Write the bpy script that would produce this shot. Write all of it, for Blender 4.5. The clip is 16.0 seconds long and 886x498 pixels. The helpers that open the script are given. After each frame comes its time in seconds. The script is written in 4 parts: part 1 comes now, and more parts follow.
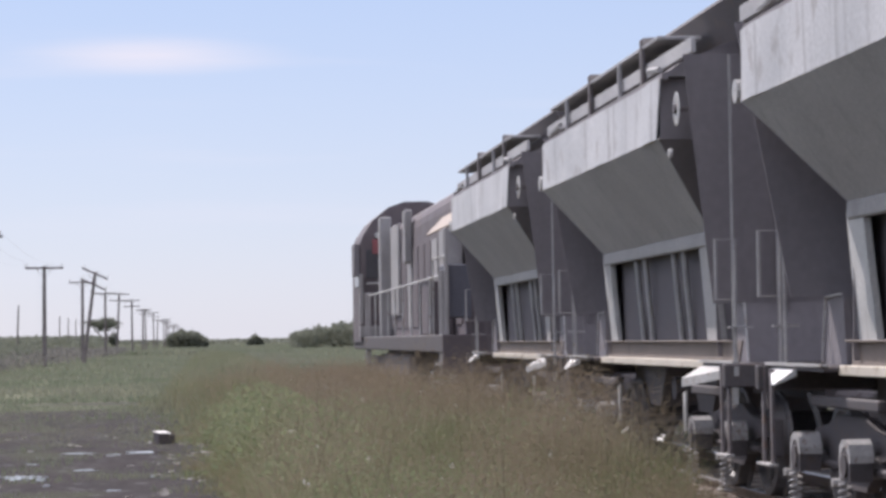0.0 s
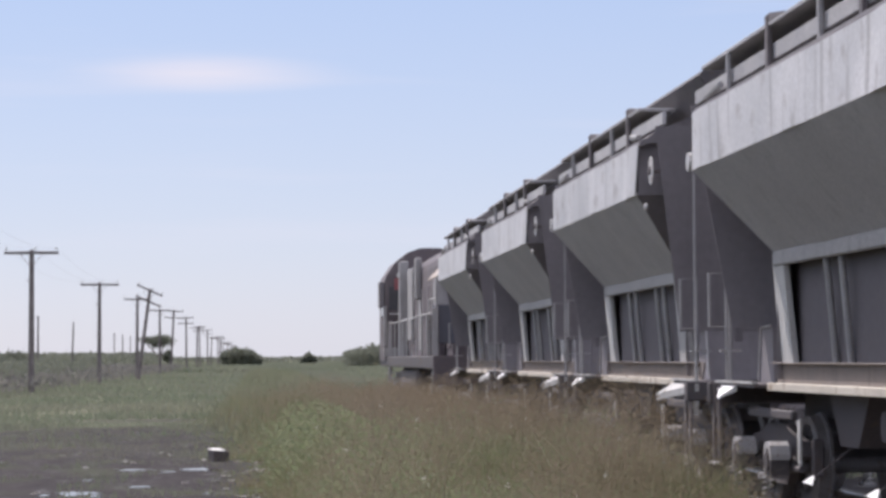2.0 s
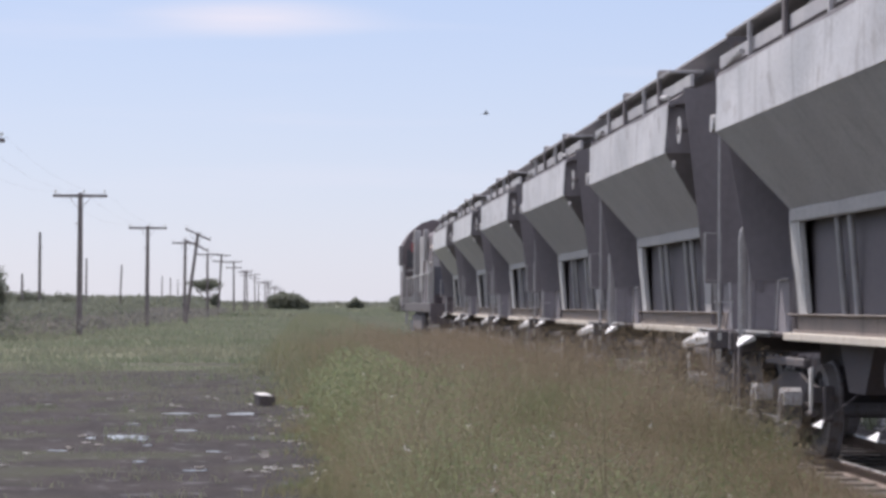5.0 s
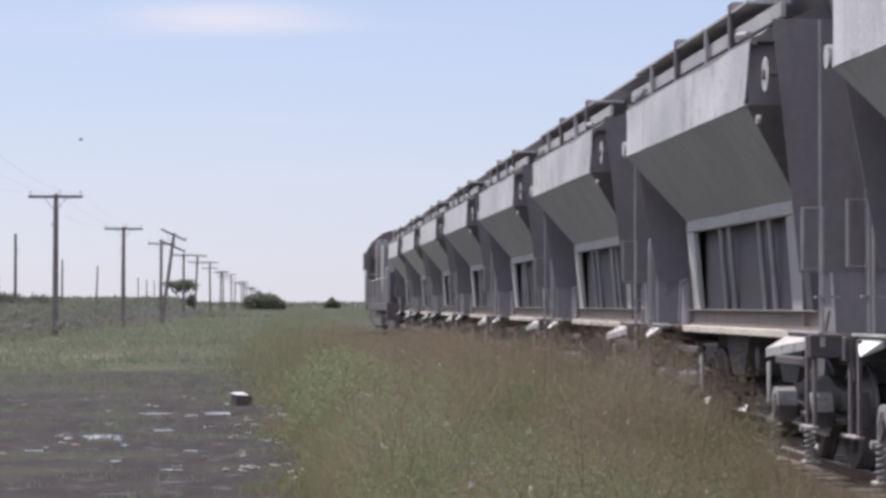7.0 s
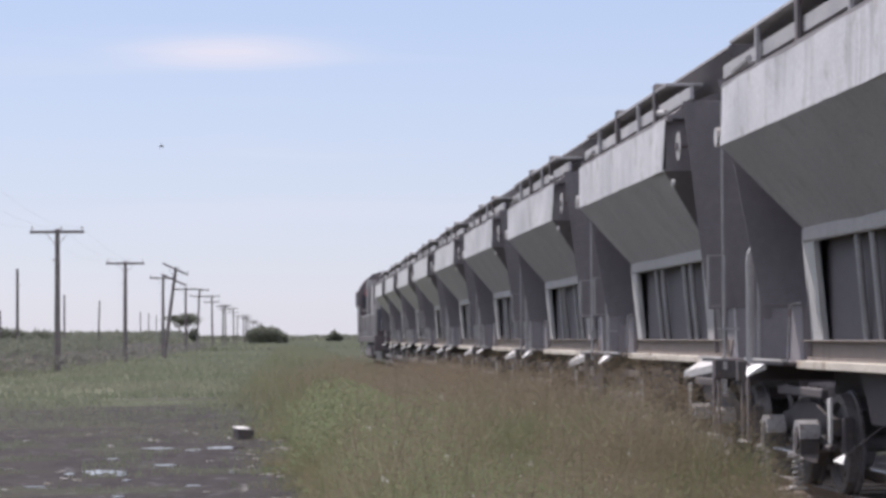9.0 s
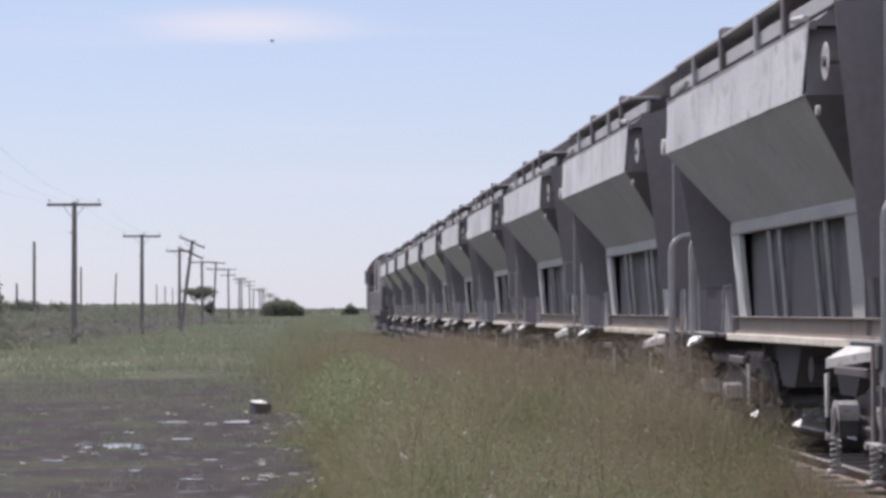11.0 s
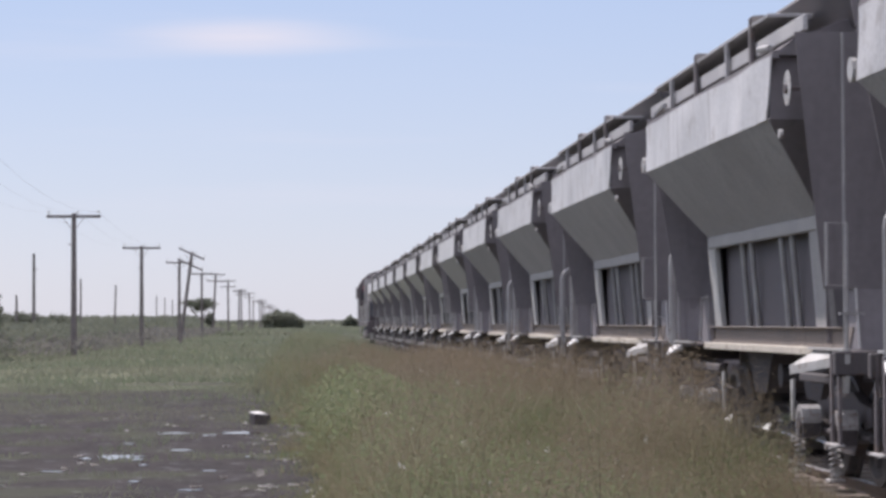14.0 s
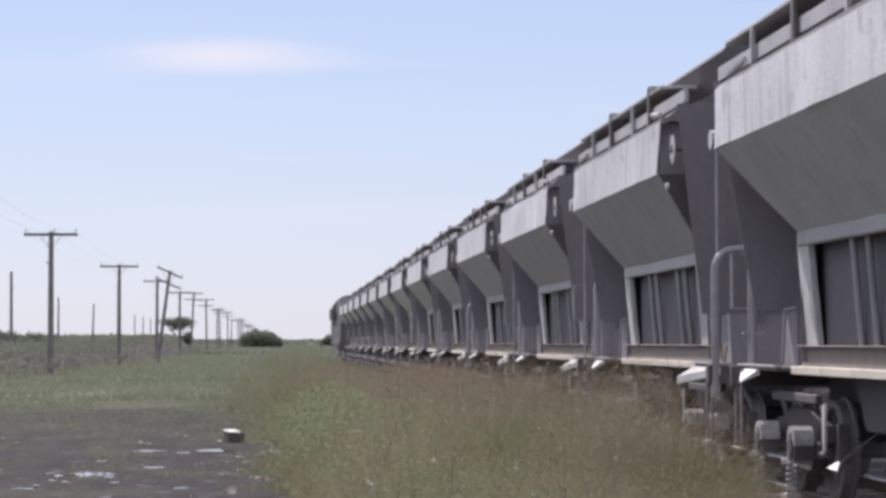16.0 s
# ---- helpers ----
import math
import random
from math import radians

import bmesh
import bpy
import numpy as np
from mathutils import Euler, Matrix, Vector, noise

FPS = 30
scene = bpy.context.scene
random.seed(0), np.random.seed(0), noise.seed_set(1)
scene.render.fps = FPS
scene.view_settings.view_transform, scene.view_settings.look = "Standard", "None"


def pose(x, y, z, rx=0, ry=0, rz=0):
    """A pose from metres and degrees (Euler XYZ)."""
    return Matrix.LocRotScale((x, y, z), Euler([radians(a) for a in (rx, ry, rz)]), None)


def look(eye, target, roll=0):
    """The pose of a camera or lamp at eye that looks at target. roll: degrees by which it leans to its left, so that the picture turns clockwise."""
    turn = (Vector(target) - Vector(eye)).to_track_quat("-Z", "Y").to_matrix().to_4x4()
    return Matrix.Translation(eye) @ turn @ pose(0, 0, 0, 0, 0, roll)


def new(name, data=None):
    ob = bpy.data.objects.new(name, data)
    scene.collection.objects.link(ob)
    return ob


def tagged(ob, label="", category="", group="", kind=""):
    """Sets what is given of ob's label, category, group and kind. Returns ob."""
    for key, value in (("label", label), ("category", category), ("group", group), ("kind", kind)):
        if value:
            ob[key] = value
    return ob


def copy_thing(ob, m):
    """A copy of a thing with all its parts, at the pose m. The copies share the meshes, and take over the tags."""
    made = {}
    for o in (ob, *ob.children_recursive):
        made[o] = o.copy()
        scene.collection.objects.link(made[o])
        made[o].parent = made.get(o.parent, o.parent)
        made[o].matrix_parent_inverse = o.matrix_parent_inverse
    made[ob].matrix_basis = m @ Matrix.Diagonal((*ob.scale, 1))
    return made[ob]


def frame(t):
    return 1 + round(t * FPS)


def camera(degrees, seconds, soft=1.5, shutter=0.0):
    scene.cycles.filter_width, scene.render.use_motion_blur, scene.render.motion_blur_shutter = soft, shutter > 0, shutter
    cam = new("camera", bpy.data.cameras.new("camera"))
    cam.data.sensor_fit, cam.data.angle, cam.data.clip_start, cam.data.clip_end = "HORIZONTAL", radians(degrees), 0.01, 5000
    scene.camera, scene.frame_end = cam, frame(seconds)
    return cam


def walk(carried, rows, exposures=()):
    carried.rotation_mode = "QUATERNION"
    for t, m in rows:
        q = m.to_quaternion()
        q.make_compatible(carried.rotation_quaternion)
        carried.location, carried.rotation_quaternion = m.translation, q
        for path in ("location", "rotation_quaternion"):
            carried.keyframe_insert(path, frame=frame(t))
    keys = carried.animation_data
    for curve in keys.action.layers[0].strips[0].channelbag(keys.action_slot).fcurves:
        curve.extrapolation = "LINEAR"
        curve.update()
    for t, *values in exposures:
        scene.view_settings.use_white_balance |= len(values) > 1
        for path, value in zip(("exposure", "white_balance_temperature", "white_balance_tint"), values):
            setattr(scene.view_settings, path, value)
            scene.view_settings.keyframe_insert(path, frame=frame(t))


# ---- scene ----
cam = camera(20.66, 16.0, soft=3.3)
EYE = (0.0, 0.0, 1.5)
# seconds, yaw, pitch, roll, sway to the side and up: one standing place, hand-held
PATH = [
    (0, -5.594, 2.111, -0.818, 0.017, -0.005),
    (0.5, -4.970, 2.208, -0.511, 0.021, -0.014),
    (1, -4.795, 2.295, -0.408, -0.003, -0.015),
    (1.5, -4.536, 2.381, -0.165, -0.001, -0.005),
    (2, -4.324, 2.580, -0.338, -0.005, -0.003),
    (2.5, -4.838, 2.053, -0.090, -0.003, -0.014),
    (3, -4.723, 1.475, -0.280, 0.001, -0.007),
    (3.2, -4.703, 1.317, -0.253, -0.011, -0.007),
    (5.3, -2.947, 1.326, 0.129, 0.004, 0.009),
    (5.5, -3.094, 1.369, -0.226, 0.024, -0.006),
    (6, -3.400, 1.375, -0.496, 0.006, 0.012),
    (6.5, -3.703, 1.347, -0.203, -0.004, 0.017),
    (7, -3.761, 1.314, 0.014, -0.001, -0.008),
    (7.5, -3.760, 1.437, -0.374, -0.011, 0.028),
    (8, -3.665, 1.802, -0.354, -0.012, 0.009),
    (8.5, -3.663, 1.979, -0.764, 0.013, -0.002),
    (9, -3.719, 2.068, -0.446, 0.016, -0.003),
    (11.5, -3.248, 1.379, -0.301, -0.010, 0.016),
    (12, -3.283, 1.830, -0.826, -0.013, -0.005),
    (12.4, -3.219, 3.193, -0.398, -0.000, 0.003),
    (12.5, -3.340, 2.512, -0.281, -0.006, 0.006),
    (13, -3.282, 2.787, -0.187, -0.006, 0.003),
    (13.5, -3.214, 2.322, -0.086, -0.003, 0.003),
    (14, -3.340, 1.722, -0.302, 0.007, 0.004),
    (14.5, -3.604, 1.722, -0.270, 0.008, 0.002),
    (15, -3.758, 1.510, 0.439, 0.011, 0.011),
    (15.5, -3.719, 1.638, 0.058, 0.005, 0.006),
    (16, -3.837, 2.183, -0.148, 0.069, -0.016),
]
walk(cam, [(t, pose(EYE[0] + sx, EYE[1], EYE[2] + sz, 90 + p, 0, y) @ pose(0, 0, 0, 0, 0, r)) for t, y, p, r, sx, sz in PATH], [(t, e, 6400, 18) for t, e in ((0, 0.08), (1.5, 0.05), (2.5, 0.0), (3.5, 0.02), (5.5, 0.06), (6.5, 0.02), (9.0, 0.02), (13.0, 0.0), (14.6, -0.03), (15.5, 0.07), (16.0, 0.1))])

# ---- light ----
SUN_TO = Vector((-1.0, 1.85, 2.5)).normalized()
world = bpy.data.worlds.new("sky")
scene.world = world
world.use_nodes = True
wn, wl = world.node_tree.nodes, world.node_tree.links
wn.clear()
sky = wn.new("ShaderNodeTexSky")
sky.sky_type, sky.sun_disc = "NISHITA", False
sky.sun_elevation = math.asin(SUN_TO.z)
sky.sun_rotation = math.atan2(SUN_TO.x, SUN_TO.y)
sky.air_density, sky.dust_density, sky.ozone_density = 1.0, 0.5, 1.5
back = wn.new("ShaderNodeBackground")
back.inputs["Strength"].default_value = 0.105
wout = wn.new("ShaderNodeOutputWorld")
# thin high streaks of cloud
wco = wn.new("ShaderNodeTexCoord")
wmap = wn.new("ShaderNodeMapping")
wmap.inputs["Scale"].default_value = (3.0, 3.0, 34.0)
wmap.inputs["Location"].default_value = (0.45, 0.2, 0.35)
wnoi = wn.new("ShaderNodeTexNoise")
wnoi.inputs["Scale"].default_value = 1.6
wnoi.inputs["Detail"].default_value = 5.0
wramp = wn.new("ShaderNodeMapRange")
wramp.interpolation_type = "SMOOTHSTEP"
for key, v in (("From Min", 0.5), ("From Max", 0.78), ("To Min", 0.0), ("To Max", 0.2)):
    wramp.inputs[key].default_value = v
# one brighter wisp low over the line
wsub, wlen, wedge = wn.new("ShaderNodeMapping"), wn.new("ShaderNodeVectorMath"), wn.new("ShaderNodeMapRange")
wsub.vector_type = "POINT"
wsub.inputs["Location"].default_value = (0.32, 0.0, -13.09)
wsub.inputs["Scale"].default_value = (16.0, 0.0, 112.0)
wlen.operation = "LENGTH"
wedge.interpolation_type = "SMOOTHSTEP"
for key, v in (("From Min", 1.1), ("From Max", 0.0), ("To Min", 0.0), ("To Max", 1.35)):
    wedge.inputs[key].default_value = v
wmul, wadd = wn.new("ShaderNodeMath"), wn.new("ShaderNodeMath")
wmul.operation = "MULTIPLY"
wl.new(wco.outputs["Generated"], wsub.inputs["Vector"])
wl.new(wsub.outputs["Vector"], wlen.inputs[0])
wl.new(wlen.outputs["Value"], wedge.inputs["Value"])
wl.new(wedge.outputs["Result"], wmul.inputs[0])
wl.new(wnoi.outputs["Fac"], wmul.inputs[1])
wl.new(wramp.outputs["Result"], wadd.inputs[0])
wl.new(wmul.outputs[0], wadd.inputs[1])
wmix = wn.new("ShaderNodeMix")
wmix.data_type = "RGBA"
wmix.inputs["B"].default_value = (7.6, 7.6, 8.2, 1)
wl.new(wco.outputs["Generated"], wmap.inputs["Vector"])
wl.new(wmap.outputs["Vector"], wnoi.inputs["Vector"])
wl.new(wnoi.outputs["Fac"], wramp.inputs["Value"])
wl.new(wadd.outputs[0], wmix.inputs["Factor"])
# summer haze: pale towards the horizon
wsep, wgrad, whaze, wsky = wn.new("ShaderNodeSeparateXYZ"), wn.new("ShaderNodeMapRange"), wn.new("ShaderNodeMix"), wn.new("ShaderNodeMix")
whaze.data_type = wsky.data_type = "RGBA"
wgrad.inputs["From Max"].default_value = 0.24
whaze.inputs["A"].default_value, whaze.inputs["B"].default_value = (6.25, 6.85, 7.95, 1), (3.5, 5.2, 8.25, 1)
wsky.inputs["Factor"].default_value = 0.75
wl.new(wco.outputs["Generated"], wsep.inputs[0])
wl.new(wsep.outputs["Z"], wgrad.inputs["Value"])
wl.new(wgrad.outputs["Result"], whaze.inputs["Factor"])
wl.new(sky.outputs["Color"], wsky.inputs["A"])
wl.new(whaze.outputs["Result"], wsky.inputs["B"])
# overhead the haze is thick and bright, as on a humid noon
wtop, wveil = wn.new("ShaderNodeMapRange"), wn.new("ShaderNodeMix")
wveil.data_type = "RGBA"
wtop.interpolation_type = "SMOOTHSTEP"
wtop.inputs["From Min"].default_value, wtop.inputs["From Max"].default_value = 0.2, 0.5
wveil.inputs["B"].default_value = (9.4, 9.8, 10.8, 1)
wl.new(wsep.outputs["Z"], wtop.inputs["Value"])
wl.new(wtop.outputs["Result"], wveil.inputs["Factor"])
wl.new(wsky.outputs["Result"], wveil.inputs["A"])
wl.new(wveil.outputs["Result"], wmix.inputs["A"])
wl.new(wmix.outputs["Result"], back.inputs["Color"])
wl.new(back.outputs["Background"], wout.inputs["Surface"])

sun = new("sun", bpy.data.lights.new("sun", "SUN"))
sun.data.energy, sun.data.angle, sun.data.color = 4.4, radians(0.6), (1.0, 0.96, 0.9)
sun.matrix_world = look((0, 0, 60), Vector((0, 0, 60)) - SUN_TO)

# ---- materials ----


def material(name, c1, c2, rough=0.6, metal=0.0, scale=2.0, fine=40.0, bump=0.2, streak=None, tone=0.15, spots=None):
    """Two colours mixed by noise at two scales; streak: colour of long vertical runs; spots: colour of worn patches."""
    m = bpy.data.materials.new(name)
    m.use_nodes = True
    n, l = m.node_tree.nodes, m.node_tree.links
    bs = n["Principled BSDF"]
    bs.inputs["Metallic"].default_value = metal
    co, info = n.new("ShaderNodeTexCoord"), n.new("ShaderNodeObjectInfo")
    mul = n.new("ShaderNodeMath")
    mul.operation = "MULTIPLY"
    mul.inputs[1].default_value = 37.0
    l.new(info.outputs["Random"], mul.inputs[0])
    add = n.new("ShaderNodeVectorMath")
    l.new(co.outputs["Object"], add.inputs[0])
    l.new(mul.outputs[0], add.inputs[1])

    def tex(s, detail=4.0, stretch=None):
        t = n.new("ShaderNodeTexNoise")
        t.inputs["Scale"].default_value, t.inputs["Detail"].default_value = s, detail
        if stretch:
            mp = n.new("ShaderNodeMapping")
            mp.inputs["Scale"].default_value = stretch
            l.new(add.outputs[0], mp.inputs["Vector"])
            l.new(mp.outputs[0], t.inputs["Vector"])
        else:
            l.new(add.outputs[0], t.inputs["Vector"])
        return t

    def ranged(src, a, b, lo=0.0, hi=1.0):
        r = n.new("ShaderNodeMapRange")
        for key, v in (("From Min", a), ("From Max", b), ("To Min", lo), ("To Max", hi)):
            r.inputs[key].default_value = v
        l.new(src, r.inputs["Value"])
        return r.outputs["Result"]

    def mix(fac, a, b, mode="MIX"):
        x = n.new("ShaderNodeMix")
        x.data_type, x.blend_type = "RGBA", mode
        l.new(fac, x.inputs["Factor"])
        for sock, v in (("A", a), ("B", b)):
            if isinstance(v, tuple):
                x.inputs[sock].default_value = (*v, 1)
            else:
                l.new(v, x.inputs[sock])
        return x.outputs["Result"]

    big, small = tex(scale), tex(fine, 3.0)
    col = mix(ranged(big.outputs["Fac"], 0.35, 0.65), c1, c2)
    if spots:
        col = mix(ranged(tex(scale * 3.1, 6.0).outputs["Fac"], 0.58, 0.68), col, spots)
    if streak:
        run = tex(1.0, 3.0, (6.0, 6.0, 0.5))
        col = mix(ranged(run.outputs["Fac"], 0.55, 0.75, 0.0, 0.75), col, streak)
    hsv = n.new("ShaderNodeHueSaturation")
    l.new(col, hsv.inputs["Color"])
    sm = n.new("ShaderNodeMath")
    l.new(ranged(small.outputs["Fac"], 0.3, 0.7, 1 - tone, 1 + tone), sm.inputs[0])
    l.new(ranged(info.outputs["Random"], 0, 1, -tone * 0.7, tone * 0.7), sm.inputs[1])
    l.new(sm.outputs[0], hsv.inputs["Value"])
    l.new(hsv.outputs["Color"], bs.inputs["Base Color"])
    l.new(ranged(big.outputs["Fac"], 0.3, 0.7, max(rough - 0.1, 0.02), min(rough + 0.1, 1)), bs.inputs["Roughness"])
    if bump:
        b = n.new("ShaderNodeBump")
        b.inputs["Strength"].default_value, b.inputs["Distance"].default_value = bump, 0.01
        l.new(small.outputs["Fac"], b.inputs["Height"])
        l.new(b.outputs["Normal"], bs.inputs["Normal"])
    return m


def leafy(name, c1, c2, c3, scale=0.5, tops=None):
    """Leaves and blades: colour by island and by patches of the ground they stand on; some light passes through."""
    m = bpy.data.materials.new(name)
    m.use_nodes = True
    n, l = m.node_tree.nodes, m.node_tree.links
    bs = n["Principled BSDF"]
    bs.inputs["Roughness"].default_value = 0.8
    bs.inputs["Specular IOR Level"].default_value = 0.1
    geo, co = n.new("ShaderNodeNewGeometry"), n.new("ShaderNodeTexCoord")
    t = n.new("ShaderNodeTexNoise")
    t.inputs["Scale"].default_value = scale
    l.new(co.outputs["Object"], t.inputs["Vector"])
    r = n.new("ShaderNodeMapRange")
    r.inputs["From Min"].default_value, r.inputs["From Max"].default_value = 0.42, 0.58
    l.new(t.outputs["Fac"], r.inputs["Value"])
    a, b = n.new("ShaderNodeMix"), n.new("ShaderNodeMix")
    a.data_type = b.data_type = "RGBA"
    a.inputs["A"].default_value, a.inputs["B"].default_value = (*c1, 1), (*c2, 1)
    l.new(r.outputs["Result"], a.inputs["Factor"])
    q = n.new("ShaderNodeMath")
    q.operation = "MULTIPLY"
    q.inputs[1].default_value = 0.6
    l.new(geo.outputs["Random Per Island"], q.inputs[0])
    l.new(q.outputs[0], b.inputs["Factor"])
    l.new(a.outputs["Result"], b.inputs["A"])
    b.inputs["B"].default_value = (*c3, 1)
    last = b
    if tops:  # ripe tops: browner with height, unevenly
        sep, zr, tm = n.new("ShaderNodeSeparateXYZ"), n.new("ShaderNodeMapRange"), n.new("ShaderNodeMix")
        tm.data_type = "RGBA"
        l.new(co.outputs["Object"], sep.inputs[0])
        wob = n.new("ShaderNodeMath")
        wob.operation = "MULTIPLY_ADD"
        wob.inputs[1].default_value = 0.9
        l.new(t.outputs["Fac"], wob.inputs[0])
        l.new(sep.outputs["Z"], wob.inputs[2])
        zr.inputs["From Min"].default_value, zr.inputs["From Max"].default_value = 0.85, 1.35
        l.new(wob.outputs[0], zr.inputs["Value"])
        l.new(zr.outputs["Result"], tm.inputs["Factor"])
        l.new(b.outputs["Result"], tm.inputs["A"])
        tm.inputs["B"].default_value = (*tops, 1)
        last = tm
    l.new(last.outputs["Result"], bs.inputs["Base Color"])
    tr = n.new("ShaderNodeBsdfTranslucent")
    l.new(last.outputs["Result"], tr.inputs["Color"])
    mx = n.new("ShaderNodeMixShader")
    mx.inputs[0].default_value = 0.45
    l.new(bs.outputs[0], mx.inputs[1])
    l.new(tr.outputs[0], mx.inputs[2])
    l.new(mx.outputs[0], n["Material Output"].inputs["Surface"])
    return m


PANEL = material("weathered_grey_paint", (0.485, 0.485, 0.495), (0.57, 0.565, 0.575), 0.7, 0.0, 1.1, 30, 0.12, (0.26, 0.25, 0.25), 0.12, (0.40, 0.385, 0.385))
# panel grey taken darker for the shade under the overhang, plus streaks
HOPPER = material("shaded_hopper_paint", (0.36, 0.345, 0.335), (0.42, 0.405, 0.39), 0.75, 0.0, 1.3, 30, 0.12, (0.31, 0.295, 0.28), 0.1)
# car ends: the shade between the cars is put into this dark grey
ENDS = material("shaded_end_paint", (0.187, 0.171, 0.18), (0.213, 0.195, 0.204), 0.8, 0.0, 1.2, 14, 0.12, (0.163, 0.148, 0.156), 0.06)
# dark tone that paints the shade in the recess behind the bars
INNER = material("recess_shade_dark", (0.115, 0.103, 0.109), (0.138, 0.124, 0.13), 0.8, 0.0, 2.0, 14, 0.12, None, 0.06)
LEG = material("leg_grey_paint", (0.44, 0.43, 0.41), (0.52, 0.51, 0.49), 0.6, 0.0, 3.0, 40, 0.2, (0.25, 0.22, 0.2), 0.1)
SILL = material("ochre_dusty_sill", (0.185, 0.155, 0.14), (0.225, 0.19, 0.17), 0.8, 0.0, 1.5, 40, 0.2, (0.14, 0.118, 0.108), 0.1)
FLANGE = material("worn_sunlit_cream_flange", (0.56, 0.50, 0.42), (0.64, 0.58, 0.49), 0.65, 0.0, 2.0, 40, 0.2, None, 0.1, (0.40, 0.32, 0.24))
STEEL = material("dark_rusty_steel", (0.13, 0.115, 0.118), (0.165, 0.145, 0.148), 0.7, 0.1, 3.0, 40, 0.25, None, 0.12, (0.16, 0.115, 0.095))
# near-black that also carries the shade under the cars
GEAR = material("shaded_dusty_running_gear", (0.075, 0.066, 0.068), (0.10, 0.088, 0.09), 0.75, 0.0, 3.0, 40, 0.25, None, 0.12, (0.11, 0.085, 0.075))
PIPE = material("grey_painted_pipe", (0.28, 0.27, 0.27), (0.36, 0.35, 0.34), 0.55, 0.0, 4.0, 60, 0.15)
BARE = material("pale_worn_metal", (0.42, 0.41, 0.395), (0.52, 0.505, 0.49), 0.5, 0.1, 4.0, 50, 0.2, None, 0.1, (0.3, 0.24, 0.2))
ROOFM = material("dusty_roof_sheet", (0.33, 0.32, 0.325), (0.41, 0.4, 0.4), 0.65, 0.0, 2.0, 40, 0.2)
LOCO = material("dark_loco_paint", (0.115, 0.093, 0.1), (0.145, 0.118, 0.123), 0.65, 0.0, 2.0, 40, 0.15, (0.19, 0.165, 0.16), 0.12)
LOCOGREY = material("light_loco_paint", (0.29, 0.275, 0.27), (0.36, 0.34, 0.335), 0.6, 0.0, 2.0, 40, 0.15, (0.22, 0.2, 0.195), 0.1)
BLUEBOX = material("dull_blue_paint", (0.085, 0.085, 0.105), (0.11, 0.11, 0.13), 0.65, 0.0, 3.0, 40, 0.15)
LOCORED = material("faded_red_paint", (0.30, 0.09, 0.10), (0.36, 0.12, 0.13), 0.6, 0.0, 5.0, 40, 0.15)
LOCOTAN = material("tan_loco_paint", (0.37, 0.30, 0.25), (0.43, 0.355, 0.295), 0.65, 0.0, 3.0, 40, 0.15)
GLASS = material("dark_cab_glass", (0.05, 0.05, 0.06), (0.06, 0.06, 0.07), 0.15, 0.0, 3.0, 30, 0.0)
# pale tone that paints sunlit highlights onto the running gear
CAST = material("sunlit_tone_worn_casting", (0.32, 0.308, 0.3), (0.42, 0.405, 0.395), 0.6, 0.0, 7.0, 60, 0.3, None, 0.15, (0.22, 0.17, 0.145))
WHEEL = material("worn_wheel_steel", (0.15, 0.14, 0.14), (0.2, 0.19, 0.19), 0.62, 0.2, 4.0, 50, 0.2, None, 0.12, (0.14, 0.11, 0.095))
# white chosen for sunlit brightness, with scuffed spots
WHITE = material("sunlit_scuffed_white", (0.74, 0.73, 0.71), (0.8, 0.79, 0.77), 0.6, 0.0, 6.0, 50, 0.1, None, 0.06, (0.6, 0.57, 0.53))
RUBBER = material("black_rubber", (0.05, 0.05, 0.05), (0.06, 0.06, 0.06), 0.8)
POLEWOOD = material("grey_weathered_wood", (0.13, 0.11, 0.11), (0.18, 0.155, 0.15), 0.85, 0.0, 3.0, 30, 0.4, (0.09, 0.08, 0.08), 0.15)
PORCELAIN = material("white_porcelain", (0.55, 0.55, 0.53), (0.62, 0.62, 0.6), 0.3)
WIRE = material("dull_line_wire", (0.2, 0.2, 0.21), (0.25, 0.25, 0.26), 0.6, 0.3)
RAIL = material("rail_steel", (0.16, 0.12, 0.10), (0.2, 0.16, 0.14), 0.5, 0.5, 3.0, 40, 0.2)
RAILTOP = material("polished_rail_head", (0.42, 0.4, 0.39), (0.5, 0.48, 0.47), 0.34, 0.9, 3.0, 40, 0.05)
SLEEPER = material("old_timber_sleeper", (0.12, 0.095, 0.08), (0.17, 0.14, 0.115), 0.9, 0.0, 3.0, 30, 0.5)
BARK = material("tree_bark", (0.11, 0.085, 0.07), (0.15, 0.12, 0.1), 0.9, 0.0, 4.0, 30, 0.5)
PAPER = material("pale_litter", (0.5, 0.48, 0.46), (0.6, 0.58, 0.55), 0.6, 0.0, 8.0, 60, 0.2)
CARTON = material("dark_wet_carton", (0.085, 0.07, 0.07), (0.11, 0.092, 0.09), 0.8, 0.0, 6.0, 60, 0.3)
FEATHER = material("dark_feathers", (0.07, 0.065, 0.07), (0.1, 0.095, 0.1), 0.8)
OVERGROWN = material("overgrown_ballast", (0.07, 0.062, 0.056), (0.1, 0.088, 0.076), 0.95, 0.0, 0.6, 12, 0.6, None, 0.2)
WEED = leafy("weed_blades", (0.145, 0.185, 0.08), (0.275, 0.228, 0.152), (0.205, 0.2, 0.13), 0.7, (0.255, 0.212, 0.16))
FARWEED = leafy("far_olive_weeds", (0.185, 0.21, 0.13), (0.225, 0.228, 0.155), (0.21, 0.2, 0.145), 0.12)
